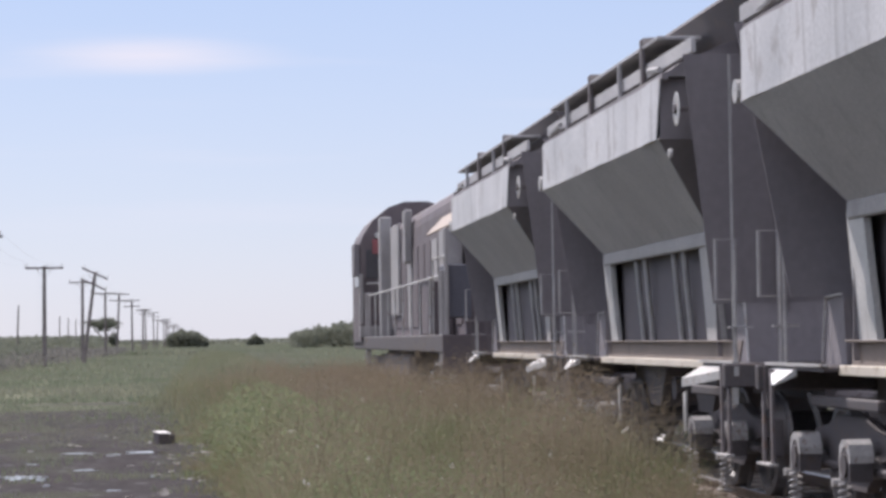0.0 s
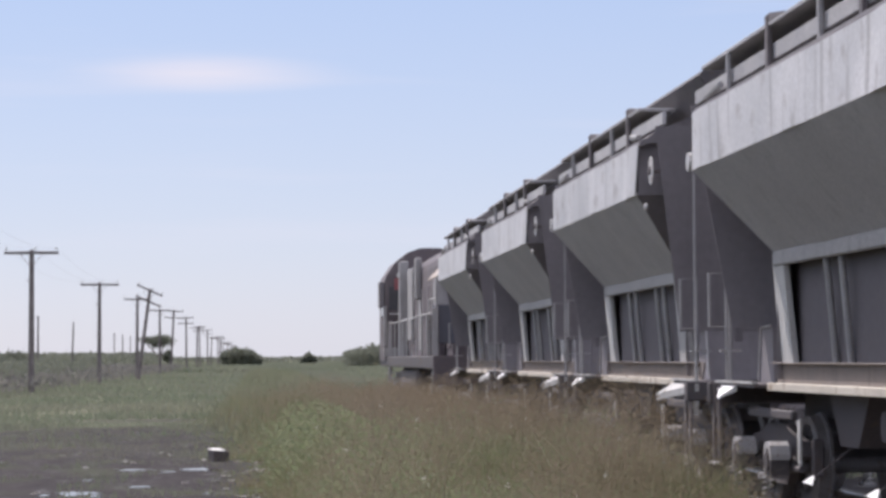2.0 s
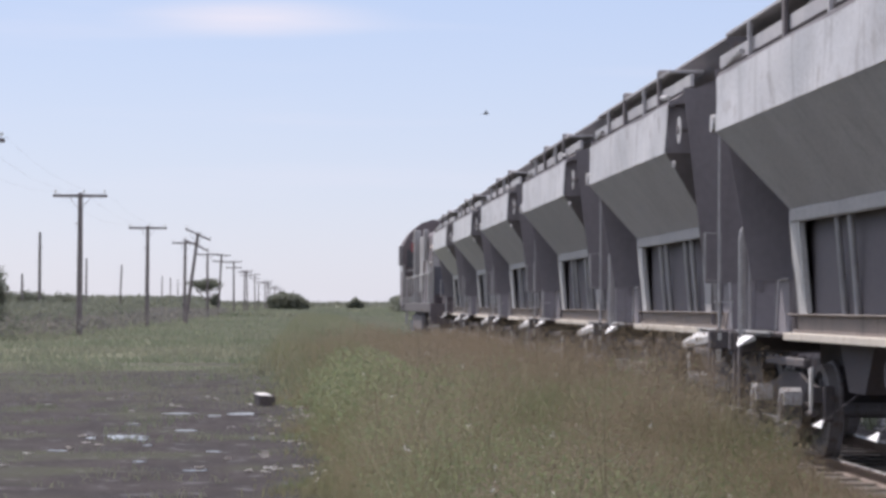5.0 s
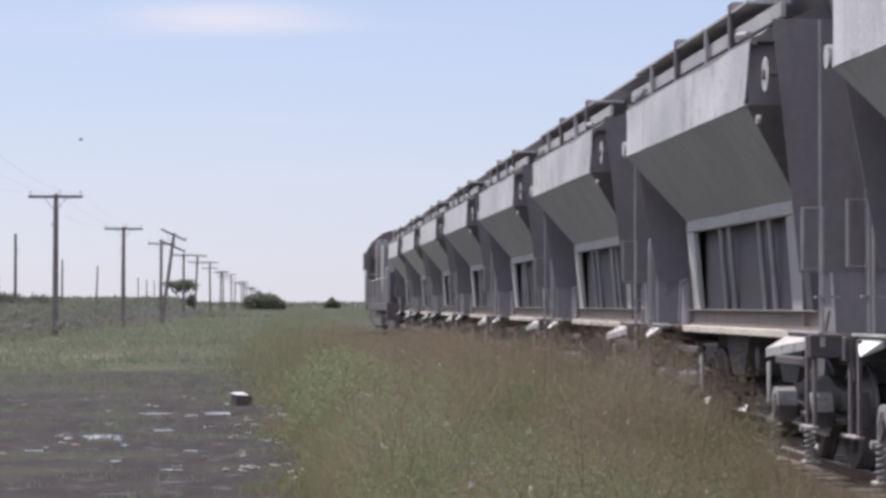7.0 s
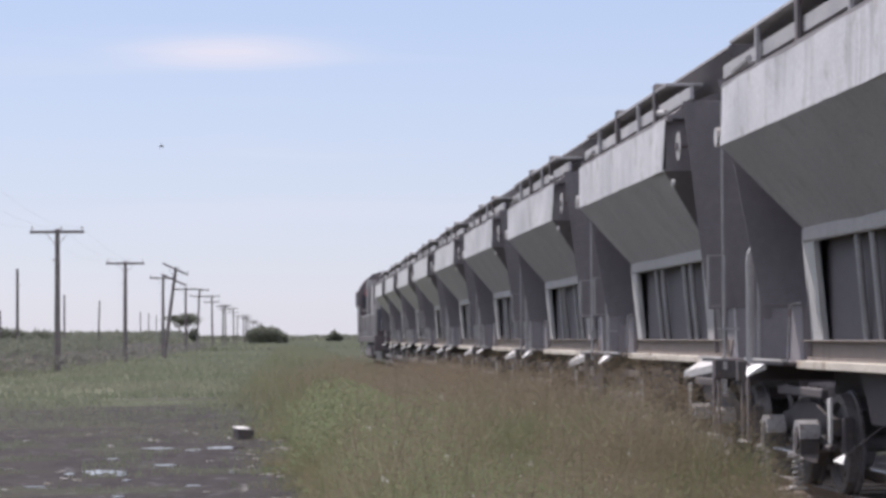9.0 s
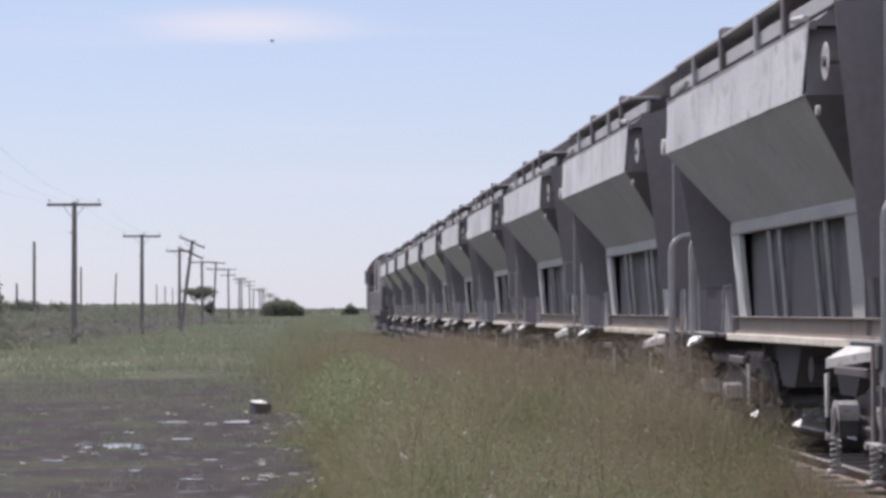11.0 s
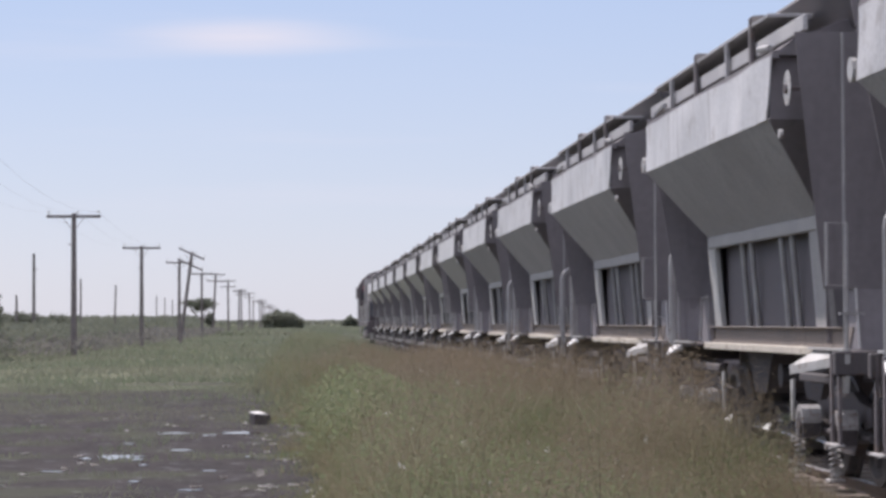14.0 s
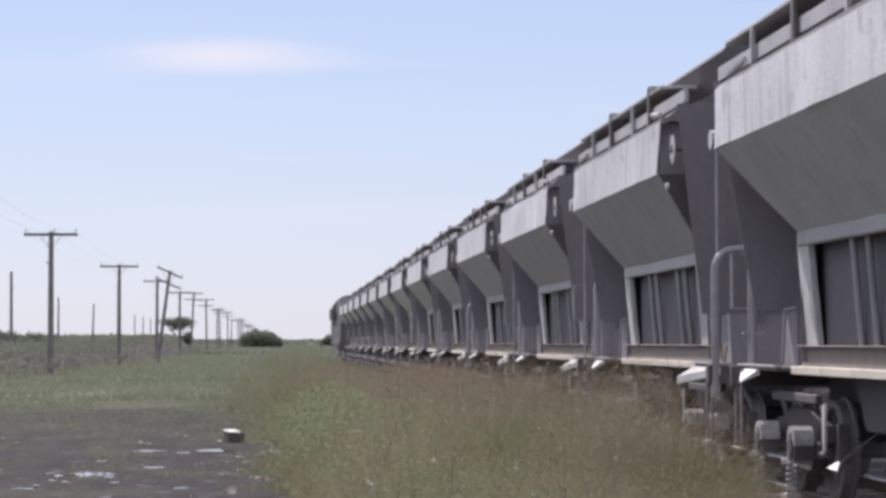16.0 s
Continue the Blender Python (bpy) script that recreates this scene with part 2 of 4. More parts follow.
WEEDGREEN = leafy("fresh_green_leaves", (0.19, 0.235, 0.12), (0.235, 0.26, 0.15), (0.265, 0.27, 0.175), 0.8)
STALK = leafy("dry_stalks", (0.10, 0.08, 0.062), (0.13, 0.105, 0.08), (0.09, 0.08, 0.06), 0.5)
STRAW = leafy("pale_straw", (0.44, 0.40, 0.29), (0.5, 0.45, 0.33), (0.42, 0.4, 0.3), 0.5)
SEED = leafy("brown_seed_heads", (0.235, 0.185, 0.13), (0.275, 0.215, 0.16), (0.2, 0.175, 0.12), 0.6)
FLOWER = material("white_flower_heads", (0.66, 0.63, 0.55), (0.72, 0.69, 0.6), 0.7)
# turf, scrub and foliage: distance haze is mixed into these greyed, lightened colours
TURF = leafy("hazed_low_grass", (0.178, 0.212, 0.14), (0.23, 0.24, 0.175), (0.205, 0.2, 0.162), 0.09)
SCRUB = leafy("hazed_grey_scrub", (0.165, 0.165, 0.15), (0.2, 0.195, 0.175), (0.18, 0.16, 0.155), 0.1)
FOLIAGE = leafy("hazed_tree_leaves", (0.175, 0.19, 0.155), (0.2, 0.21, 0.17), (0.14, 0.145, 0.105), 0.3)


def water_material():
    m = bpy.data.materials.new("puddle_water")
    m.use_nodes = True
    n, l = m.node_tree.nodes, m.node_tree.links
    bs = n["Principled BSDF"]
    bs.inputs["Base Color"].default_value = (0.07, 0.06, 0.055, 1)
    bs.inputs["Roughness"].default_value = 0.05
    t, b = n.new("ShaderNodeTexNoise"), n.new("ShaderNodeBump")
    t.inputs["Scale"].default_value = 9.0
    b.inputs["Strength"].default_value, b.inputs["Distance"].default_value = 0.03, 0.01
    l.new(t.outputs["Fac"], b.inputs["Height"])
    l.new(b.outputs["Normal"], bs.inputs["Normal"])
    return m


WATER = water_material()


def ground_material():
    """Mud strip with bare wet earth, turf beyond and around it."""
    m = bpy.data.materials.new("mud_and_turf")
    m.use_nodes = True
    n, l = m.node_tree.nodes, m.node_tree.links
    bs = n["Principled BSDF"]
    co = n.new("ShaderNodeTexCoord")
    sep = n.new("ShaderNodeSeparateXYZ")
    l.new(co.outputs["Object"], sep.inputs[0])

    def noise_tex(s, d=5.0):
        t = n.new("ShaderNodeTexNoise")
        t.inputs["Scale"].default_value, t.inputs["Detail"].default_value = s, d
        l.new(co.outputs["Object"], t.inputs["Vector"])
        return t.outputs["Fac"]

    def math_node(op, a, b):
        x = n.new("ShaderNodeMath")
        x.operation = op
        for i, v in enumerate((a, b)):
            if isinstance(v, (int, float)):
                x.inputs[i].default_value = v
            else:
                l.new(v, x.inputs[i])
        return x.outputs[0]

    def ramp(v, a, b):
        r = n.new("ShaderNodeMapRange")
        r.interpolation_type = "SMOOTHSTEP"
        r.inputs["From Min"].default_value, r.inputs["From Max"].default_value = a, b
        l.new(v, r.inputs["Value"])
        return r.outputs["Result"]

    def mix(f, a, b):
        x = n.new("ShaderNodeMix")
        x.data_type = "RGBA"
        l.new(f, x.inputs["Factor"])
        for k, v in (("A", a), ("B", b)):
            if isinstance(v, tuple):
                x.inputs[k].default_value = (*v, 1)
            else:
                l.new(v, x.inputs[k])
        return x.outputs["Result"]

    bs.inputs["Specular IOR Level"].default_value = 0.08
    patch, mid, fine = noise_tex(0.16), noise_tex(1.3), noise_tex(9.0)
    turf = mix(ramp(noise_tex(0.05), 0.4, 0.6), (0.125, 0.14, 0.09), (0.155, 0.165, 0.105))
    turf = mix(ramp(mid, 0.4, 0.7), turf, (0.13, 0.12, 0.085))
    mud = mix(ramp(mid, 0.35, 0.6), (0.026, 0.022, 0.0225), (0.047, 0.0405, 0.0405))
    mud = mix(ramp(noise_tex(0.55), 0.5, 0.68), mud, (0.054, 0.056, 0.039))
    mud = mix(ramp(fine, 0.5, 0.75), mud, (0.068, 0.06, 0.059))
    # the muddy strip runs along the line, out to some sixty metres
    wob = math_node("MULTIPLY", math_node("SUBTRACT", patch, 0.5), 60.0)
    far_edge = ramp(math_node("ADD", sep.outputs["Y"], wob), 70.0, 48.0)
    wobx = math_node("MULTIPLY", math_node("SUBTRACT", patch, 0.5), 6.0)
    side = ramp(math_node("ADD", sep.outputs["X"], wobx), -9.5, -6.0)
    is_mud = math_node("MULTIPLY", far_edge, side)
    l.new(mix(is_mud, turf, mud), bs.inputs["Base Color"])
    wet = math_node("MULTIPLY", is_mud, ramp(noise_tex(2.6), 0.60, 0.66))
    rr = n.new("ShaderNodeMapRange")
    rr.inputs["To Min"].default_value, rr.inputs["To Max"].default_value = 0.95, 0.8
    l.new(math_node("MULTIPLY", is_mud, ramp(mid, 0.5, 0.3)), rr.inputs["Value"])
    l.new(math_node("SUBTRACT", rr.outputs["Result"], math_node("MULTIPLY", wet, 0.45)), bs.inputs["Roughness"])
    b = n.new("ShaderNodeBump")
    b.inputs["Strength"].default_value, b.inputs["Distance"].default_value = 0.8, 0.1
    l.new(math_node("ADD", mid, math_node("MULTIPLY", fine, 0.4)), b.inputs["Height"])
    l.new(b.outputs["Normal"], bs.inputs["Normal"])
    return m


GROUND = ground_material()

# ---- mesh helpers ----


def part(name, bm, mat, parent=None, label="", smooth=False):
    """Links a bmesh as one mesh object under a thing or a part."""
    me = bpy.data.meshes.new(name)
    bmesh.ops.recalc_face_normals(bm, faces=bm.faces)
    bm.to_mesh(me)
    bm.free()
    me.materials.append(mat)
    if smooth:
        for p in me.polygons:
            p.use_smooth = True
        me.set_sharp_from_angle(angle=radians(35))
    ob = new(name, me)
    ob.parent = parent
    if label:
        tagged(ob, label)
    return ob


def again(ob, m, parent=None):
    """The same piece once more, on the same mesh, at the pose m."""
    o = ob.copy()
    scene.collection.objects.link(o)
    o.parent = parent if parent else ob.parent
    o.matrix_basis = m
    return o


def empty(name, m=None):
    e = new(name)
    e.empty_display_size = 0.3
    if m is not None:
        e.matrix_basis = m
    return e


def block(bm, x0, x1, y0, y1, z0, z1, bevel=0.0):
    r = bmesh.ops.create_cube(bm, size=1.0)
    for v in r["verts"]:
        v.co = Vector(((x0 + x1) / 2 + v.co.x * (x1 - x0), (y0 + y1) / 2 + v.co.y * (y1 - y0), (z0 + z1) / 2 + v.co.z * (z1 - z0)))
    if bevel:
        es = {e for v in r["verts"] for e in v.link_edges}
        bmesh.ops.bevel(bm, geom=list(es), offset=bevel, segments=1, affect="EDGES")
    return bm


def blk(*a, bevel=0.0):
    return block(bmesh.new(), *a, bevel=bevel)


def sheet(corners, thick, bm=None, nx=1, ny=1, dent=0.0, seed=0.0):
    """A plate over four corners in order round it, with thickness inwards; dent: uneven by that much."""
    bm = bm or bmesh.new()
    a, b, c, d = [Vector(p) for p in corners]
    nrm = (b - a).cross(d - a).normalized()
    grid = []
    for side in (0, 1):
        g = []
        for j in range(ny + 1):
            row = []
            for i in range(nx + 1):
                u, v = i / nx, j / ny
                p = (a * (1 - u) + b * u) * (1 - v) + (d * (1 - u) + c * u) * v
                off = dent * noise.noise(Vector((p.x * 0.7 + seed, p.y * 1.1, p.z * 1.3 + seed))) if dent else 0.0
                row.append(bm.verts.new(p + nrm * (off - side * thick)))
            g.append(row)
        grid.append(g)
    for s, g in enumerate(grid):
        for j in range(ny):
            for i in range(nx):
                f = [g[j][i], g[j][i + 1], g[j + 1][i + 1], g[j + 1][i]]
                bm.faces.new(f if s == 0 else f[::-1])
    rim = lambda g: [g[0][i] for i in range(nx + 1)] + [g[j][nx] for j in range(1, ny + 1)] + [g[ny][i] for i in range(nx - 1, -1, -1)] + [g[j][0] for j in range(ny - 1, 0, -1)]
    r0, r1 = rim(grid[0]), rim(grid[1])
    for i in range(len(r0)):
        k = (i + 1) % len(r0)
        bm.faces.new([r0[i], r1[i], r1[k], r0[k]])
    return bm


def tube(pts, r, n=8, bm=None, closed=False):
    """A round bar along points; r: one radius or one for each point."""
    bm = bm or bmesh.new()
    pts = [Vector(p) for p in pts]
    rs = r if isinstance(r, (list, tuple)) else [r] * len(pts)
    rings, ref = [], None
    m = len(pts)
    for i, p in enumerate(pts):
        if closed:
            d = pts[(i + 1) % m] - pts[i - 1]
        else:
            d = pts[min(i + 1, m - 1)] - pts[max(i - 1, 0)]
        d.normalize()
        if ref is None:
            ref = d.orthogonal().normalized()
        ref = (ref - d * ref.dot(d)).normalized()
        w = d.cross(ref)
        rings.append([bm.verts.new(p + (ref * math.cos(2 * math.pi * k / n) + w * math.sin(2 * math.pi * k / n)) * rs[i]) for k in range(n)])
    for i in range(m if closed else m - 1):
        q = rings[(i + 1) % m]
        for k in range(n):
            bm.faces.new([rings[i][k], rings[i][(k + 1) % n], q[(k + 1) % n], q[k]])
    if not closed:
        bm.faces.new(rings[0][::-1])
        bm.faces.new(rings[-1])
    return bm


def lathe_x(profile, n=20, bm=None, centre=(0, 0, 0)):
    """A turned form about the x axis; profile: (x, radius) pairs."""
    bm = bm or bmesh.new()
    c = Vector(centre)
    rings = []
    for x, r in profile:
        rings.append([bm.verts.new(c + Vector((x, r * math.cos(2 * math.pi * k / n), r * math.sin(2 * math.pi * k / n)))) for k in range(n)])
    for a, b in zip(rings, rings[1:]):
        for k in range(n):
            bm.faces.new([a[k], a[(k + 1) % n], b[(k + 1) % n], b[k]])
    bm.faces.new(rings[0][::-1])
    bm.faces.new(rings[-1])
    return bm


def prism_y(profile, y0, y1, bm=None):
    """A closed outline in x, z drawn out along y."""
    bm = bm or bmesh.new()
    a = [bm.verts.new((x, y0, z)) for x, z in profile]
    b = [bm.verts.new((x, y1, z)) for x, z in profile]
    n = len(profile)
    for i in range(n):
        bm.faces.new([a[i], a[(i + 1) % n], b[(i + 1) % n], b[i]])
    bm.faces.new(a[::-1])
    bm.faces.new(b)
    return bm


def prism_x(profile, x0, x1, bm=None):
    """A closed outline in y, z drawn out along x."""
    bm = bm or bmesh.new()
    a = [bm.verts.new((x0, y, z)) for y, z in profile]
    b = [bm.verts.new((x1, y, z)) for y, z in profile]
    n = len(profile)
    for i in range(n):
        bm.faces.new([a[i], a[(i + 1) % n], b[(i + 1) % n], b[i]])
    bm.faces.new(a[::-1])
    bm.faces.new(b)
    return bm


def raw(name, verts, faces, mat, label="", category="", kind="", group=""):
    me = bpy.data.meshes.new(name)
    me.from_pydata(verts, [], faces)
    me.materials.append(mat)
    return tagged(new(name, me), label, category, group, kind)


# ---- ground and track ----
TRACK_X, RAIL_Z = 5.3, 0.14


def relief(x, y):
    far = min(1.0, max(0.0, (abs(x) + abs(y)) / 400 - 0.5))
    return (0.05 * noise.noise(Vector((x * 0.25, y * 0.16, 0))) + 0.02 * noise.noise(Vector((x * 1.3, y * 0.9, 5)))) * (1 - far) - 0.02


def make_ground():
    xs = [-4000, -1500, -600, -250, -120, -70, -45, -30, -22] + [-16 + 0.5 * i for i in range(77)] + [26, 32, 45, 70, 120, 250, 600, 1500, 4000]
    ys = [-600, -200, -80, -40, -20, -10, 0, 6] + [10 + 0.6 * i for i in range(110)] + [78 + 4 * i for i in range(30)] + [205, 225, 250, 290, 350, 430, 550, 750, 1100, 1700, 2600, 4400]
    verts = [(x, y, relief(x, y)) for y in ys for x in xs]
    w = len(xs)
    faces = [(j * w + i, j * w + i + 1, (j + 1) * w + i + 1, (j + 1) * w + i) for j in range(len(ys) - 1) for i in range(w - 1)]
    g = raw("ground", verts, faces, GROUND, "flat muddy grassland reaching the horizon", "ground", "structure")
    for p in g.data.polygons:
        p.use_smooth = True
    return g


make_ground()


def make_track():
    bed = prism_y([(-1.6, -0.1), (1.6, -0.1), (1.15, 0.03), (-1.15, 0.03)], -190, 900)
    track = part("railway_track", bed, OVERGROWN)
    tagged(track, "single railway track on a low overgrown stone bed", "track", kind="structure")
    track.matrix_basis = pose(TRACK_X, 0, 0)
    for s in (-1, 1):
        prof = [(-0.06, 0.02), (0.06, 0.02), (0.06, 0.035), (0.012, 0.05), (0.012, 0.105), (0.034, 0.112), (0.034, 0.136), (-0.034, 0.136), (-0.034, 0.112), (-0.012, 0.105), (-0.012, 0.05), (-0.06, 0.035)]
        r = part("rail", prism_y([(x + s * 0.535, z) for x, z in prof], -190, 900), RAIL, track)
        part("rail_head", prism_y([(s * 0.535 + x, z) for x, z in ((-0.03, 0.1365), (0.03, 0.1365), (0.024, 0.142), (-0.024, 0.142))], -190, 900), RAILTOP, r, "polished running surface")
    first = None
    for i in range(200):
        m = pose(random.uniform(-0.04, 0.04), -6 + i * 0.62, -0.075, 0, 0, random.uniform(-1.5, 1.5))
        if first is None:
            first = part("sleeper", blk(-0.95, 0.95, -0.11, 0.11, 0, 0.12, bevel=0.008), SLEEPER, track)
            first.matrix_basis = m
        else:
            again(first, m)


# ---- hopper cars ----
PITCH = 10.451
HALF = 1.4


def wheelset_mesh():
    bm = lathe_x([(-0.86, 0.05), (-0.86, 0.07), (0.86, 0.07), (0.86, 0.05)], 12)
    for s in (-1, 1):
        prof = [(-0.47, 0.10), (-0.47, 0.455), (-0.495, 0.455), (-0.505, 0.43), (-0.59, 0.42), (-0.60, 0.36), (-0.55, 0.33), (-0.54, 0.16), (-0.60, 0.13), (-0.60, 0.08)]
        lathe_x([(x if s < 0 else -x, r) for x, r in prof], 28, bm)
        # four webs on the outer face, so that its turning shows
        for k in range(4):
            a = k * math.pi / 2
            o = Vector((s * 0.565, 0.24 * math.cos(a), 0.24 * math.sin(a)))
            block(bm, o.x - 0.02, o.x + 0.02, o.y - 0.05, o.y + 0.05, o.z - 0.05, o.z + 0.05)
    return bm


def make_bogie(car, y):
    """bogie > side frames with axle boxes and coils, bolster, two wheelsets."""
    b = part("bogie", blk(-0.72, 0.72, -0.17, 0.17, 0.42, 0.68, bevel=0.02), GEAR, car, "dark rusty four-wheel bogie")
    b.matrix_basis = pose(0, y, 0)
    for s in (-1, 1):
        x0, x1 = s * 0.63, s * 0.72
        prof = [(-1.0, 0.50), (-1.0, 0.64), (-0.64, 0.68), (-0.38, 0.76), (0.38, 0.76), (0.64, 0.68), (1.0, 0.64), (1.0, 0.50), (0.64, 0.44), (0.4, 0.24), (-0.4, 0.24), (-0.64, 0.44)]
        part("side_frame", prism_x(prof, min(x0, x1), max(x0, x1)), GEAR, b)
        for yy in (-0.7, 0.7):
            # rounded axle box casting with its lid, standing on a spring seat
            xm = s * 0.87
            box = prism_x([(yy - 0.12, 0.34), (yy - 0.13, 0.50), (yy - 0.10, 0.575), (yy - 0.04, 0.61), (yy + 0.05, 0.605), (yy + 0.11, 0.56), (yy + 0.13, 0.48), (yy + 0.12, 0.34)], xm - 0.08, xm + 0.08)
            axle_box = part("axle_box", box, GEAR, b, "axle box casting, shade-dark with a sunlit-toned cap")
            # pale strip stands for sunlight along the top of the dark box
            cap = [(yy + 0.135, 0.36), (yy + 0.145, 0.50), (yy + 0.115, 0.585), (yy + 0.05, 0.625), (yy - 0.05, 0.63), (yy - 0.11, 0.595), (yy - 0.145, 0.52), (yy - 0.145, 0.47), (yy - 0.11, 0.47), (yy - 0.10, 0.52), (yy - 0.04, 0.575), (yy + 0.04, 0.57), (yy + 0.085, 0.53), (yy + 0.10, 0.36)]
            part("box_cap", prism_x(cap, xm - 0.085, xm + 0.085), CAST, axle_box, "pale strip painting sunlight on the axle box top")
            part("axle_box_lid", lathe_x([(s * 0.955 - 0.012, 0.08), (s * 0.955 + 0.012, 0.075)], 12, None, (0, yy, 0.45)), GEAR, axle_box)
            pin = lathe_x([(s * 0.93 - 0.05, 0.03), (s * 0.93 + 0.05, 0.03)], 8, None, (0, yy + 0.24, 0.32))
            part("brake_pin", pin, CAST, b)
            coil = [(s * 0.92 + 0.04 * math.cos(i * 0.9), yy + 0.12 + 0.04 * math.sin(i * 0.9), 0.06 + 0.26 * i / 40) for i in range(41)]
            part("coil_spring", tube(coil, 0.014, 6), CAST, b, "steel coil spring, pale for its sunlit highlights")
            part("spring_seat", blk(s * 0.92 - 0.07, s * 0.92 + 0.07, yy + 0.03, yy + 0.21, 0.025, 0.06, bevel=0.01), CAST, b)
        part("brake_beam", tube([(s * 0.74, -1.1, 0.40), (s * 0.74, 1.1, 0.40)], 0.03, 6), GEAR, b)
        shoe = bmesh.new()
        block(shoe, s * 0.62 - 0.05, s * 0.62 + 0.05, -1.22, -1.15, 0.34, 0.66, bevel=0.015)
        part("brake_shoe", shoe, GEAR, b)
    sets = []
    for yy in (-0.7, 0.7):
        w = part("wheelset", wheelset_mesh(), WHEEL, b, "worn steel wheels on an axle")
        w.matrix_basis = pose(0, yy, 0.42)
        sets.append(w)
    return b, sets


def hopper_car(hoops):
    car = empty("hopper_car")
    # side panels, dented, with a rolled lower lip and two joints
    for s in (-1, 1):
        cs = [(s * HALF, 3.6, 3.56), (s * HALF, 3.6, 3.04), (s * HALF, -3.52, 3.04), (s * HALF, -3.72, 3.56)]
        cs = cs if s < 0 else cs[::-1]
        p = part("side_panel", sheet([Vector(c) for c in cs], 0.012, None, 6, 48, 0.03, 3.0 * s + hoops), PANEL, car, "weathered light grey side panel with streaks and dents", smooth=True)
        # dark strip stands for the shaded gap between panel and coaming
        part("panel_top_rail", prism_y([(s * 1.32, 3.54), (s * 1.38, 3.545), (s * 1.375, 3.60), (s * 1.32, 3.62)], -3.7, 3.6), ENDS, p)
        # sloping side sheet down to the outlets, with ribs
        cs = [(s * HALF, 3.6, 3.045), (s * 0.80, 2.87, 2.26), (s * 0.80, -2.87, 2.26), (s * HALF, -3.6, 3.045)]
        part("slope_sheet", sheet(cs if s < 0 else cs[::-1], 0.012, None, 6, 24, 0.02, 1.0), HOPPER, car, "sloping hopper side in a grey darkened for shade", smooth=True)
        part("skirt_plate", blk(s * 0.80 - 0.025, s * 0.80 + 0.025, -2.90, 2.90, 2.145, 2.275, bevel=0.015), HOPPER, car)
        # legs down to the sill; leading ones coloured as sunlit, trailing ones as shaded
        for yy, w in ((2.72, 0.24), (-2.66, 0.3)):
            lc = [(s * 0.81, yy + w, 2.2), (s * 0.74, yy + w * 1.05, 1.305), (s * 0.74, yy - w, 1.305), (s * 0.81, yy - w * 0.75, 2.2)]
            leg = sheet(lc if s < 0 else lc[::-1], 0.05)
            part("support_leg", leg, LEG if yy > 0 else HOPPER, car, "support leg in pale grey standing for sunlight" if yy > 0 else "support leg in darker grey standing for shade")
        for yy in (-1.42, -0.92, 0.62, 1.12):
            part("upright_bar", tube([(s * 0.69, yy, 1.30), (s * 0.765, yy, 2.2)], 0.03, 8), PIPE, car)
        # sill: web with two flanges, the lower one's cream lightened for sunlight
        web = part("side_sill", blk(s * 0.72 - 0.015, s * 0.72 + 0.015, -3.5, 3.15, 1.125, 1.29), SILL, car, "ochre dusty side sill")
        part("upper_flange", blk(s * 0.74 - 0.05, s * 0.74 + 0.05, -3.52, 3.17, 1.29, 1.305, bevel=0.004), SILL, web)
        part("lower_flange", blk(s * 0.76 - 0.07, s * 0.76 + 0.07, -3.52, 3.17, 1.055, 1.125, bevel=0.006), FLANGE, web, "lower flange, its cream lightened for sunlight")
        part("sill_end", prism_x([(-3.5, 1.125), (-3.5, 1.303), (-3.74, 1.303), (-3.6, 1.125)], s * 0.72 - 0.012, s * 0.72 + 0.012), SILL, web)
        # roof edge: coaming, running board on posts
        part("coaming", blk(s * 1.2 - 0.02, s * 1.2 + 0.02, -4.2, 4.4, 3.72, 3.85, bevel=0.006), ROOFM, car, "dusty light roof coaming")
        board = part("running_board", blk(s * 1.06 - 0.2, s * 1.06 + 0.2, -2.9, 3.85, 3.985, 4.02, bevel=0.006), ROOFM, car, "narrow roof walkway")
        for yy, top in ((2.6, 3.985), (0.95, 4.08), (-0.85, 3.985), (-2.1, 4.08)):
            w = 0.05 if top > 4 else 0.03
            part("walkway_post", blk(s * 1.25 - 0.02, s * 1.25 + 0.02, yy - w, yy + w, 3.62, top, bevel=0.006), STEEL if top > 4 else ROOFM, board)
            if top > 4:
                part("hatch_latch", prism_x([(yy + 0.05, 4.02), (yy + 0.05, 4.085), (yy - 0.12, 4.085), (yy - 0.6, 4.03), (yy - 0.6, 4.02)], s * 1.2 - 0.06, s * 1.2 + 0.06), STEEL, board)
        part("hatch_hinge", tube([(s * 1.34, 3.2, 3.66), (s * 1.34, 2.5, 3.70)], 0.03, 6), PIPE, car)
        part("hatch_hinge", tube([(s * 1.34, -2.9, 3.70), (s * 1.34, -3.4, 3.66)], 0.03, 6), PIPE, car)
    # roof: shallow arch, coloured dark for the shade on its underside
    prof = [(-1.38, 3.57), (-1.2, 3.70), (-0.8, 3.86), (-0.3, 3.93), (0.3, 3.93), (0.8, 3.86), (1.2, 3.70), (1.38, 3.57)]
    part("roof", prism_y(prof, -3.7, 3.7), ENDS, car, "arched sheet metal roof, dark for its shaded underside")
    # running-gear dark and undercut sides stand for shade on the trough
    part("hatch_trough", prism_y([(-0.70, 3.8), (-0.88, 4.2), (-0.84, 4.25), (0.84, 4.25), (0.88, 4.2), (0.70, 3.8)], -4.45, 4.3), GEAR, car, "raised loading hatch along the roof, dark for shade")
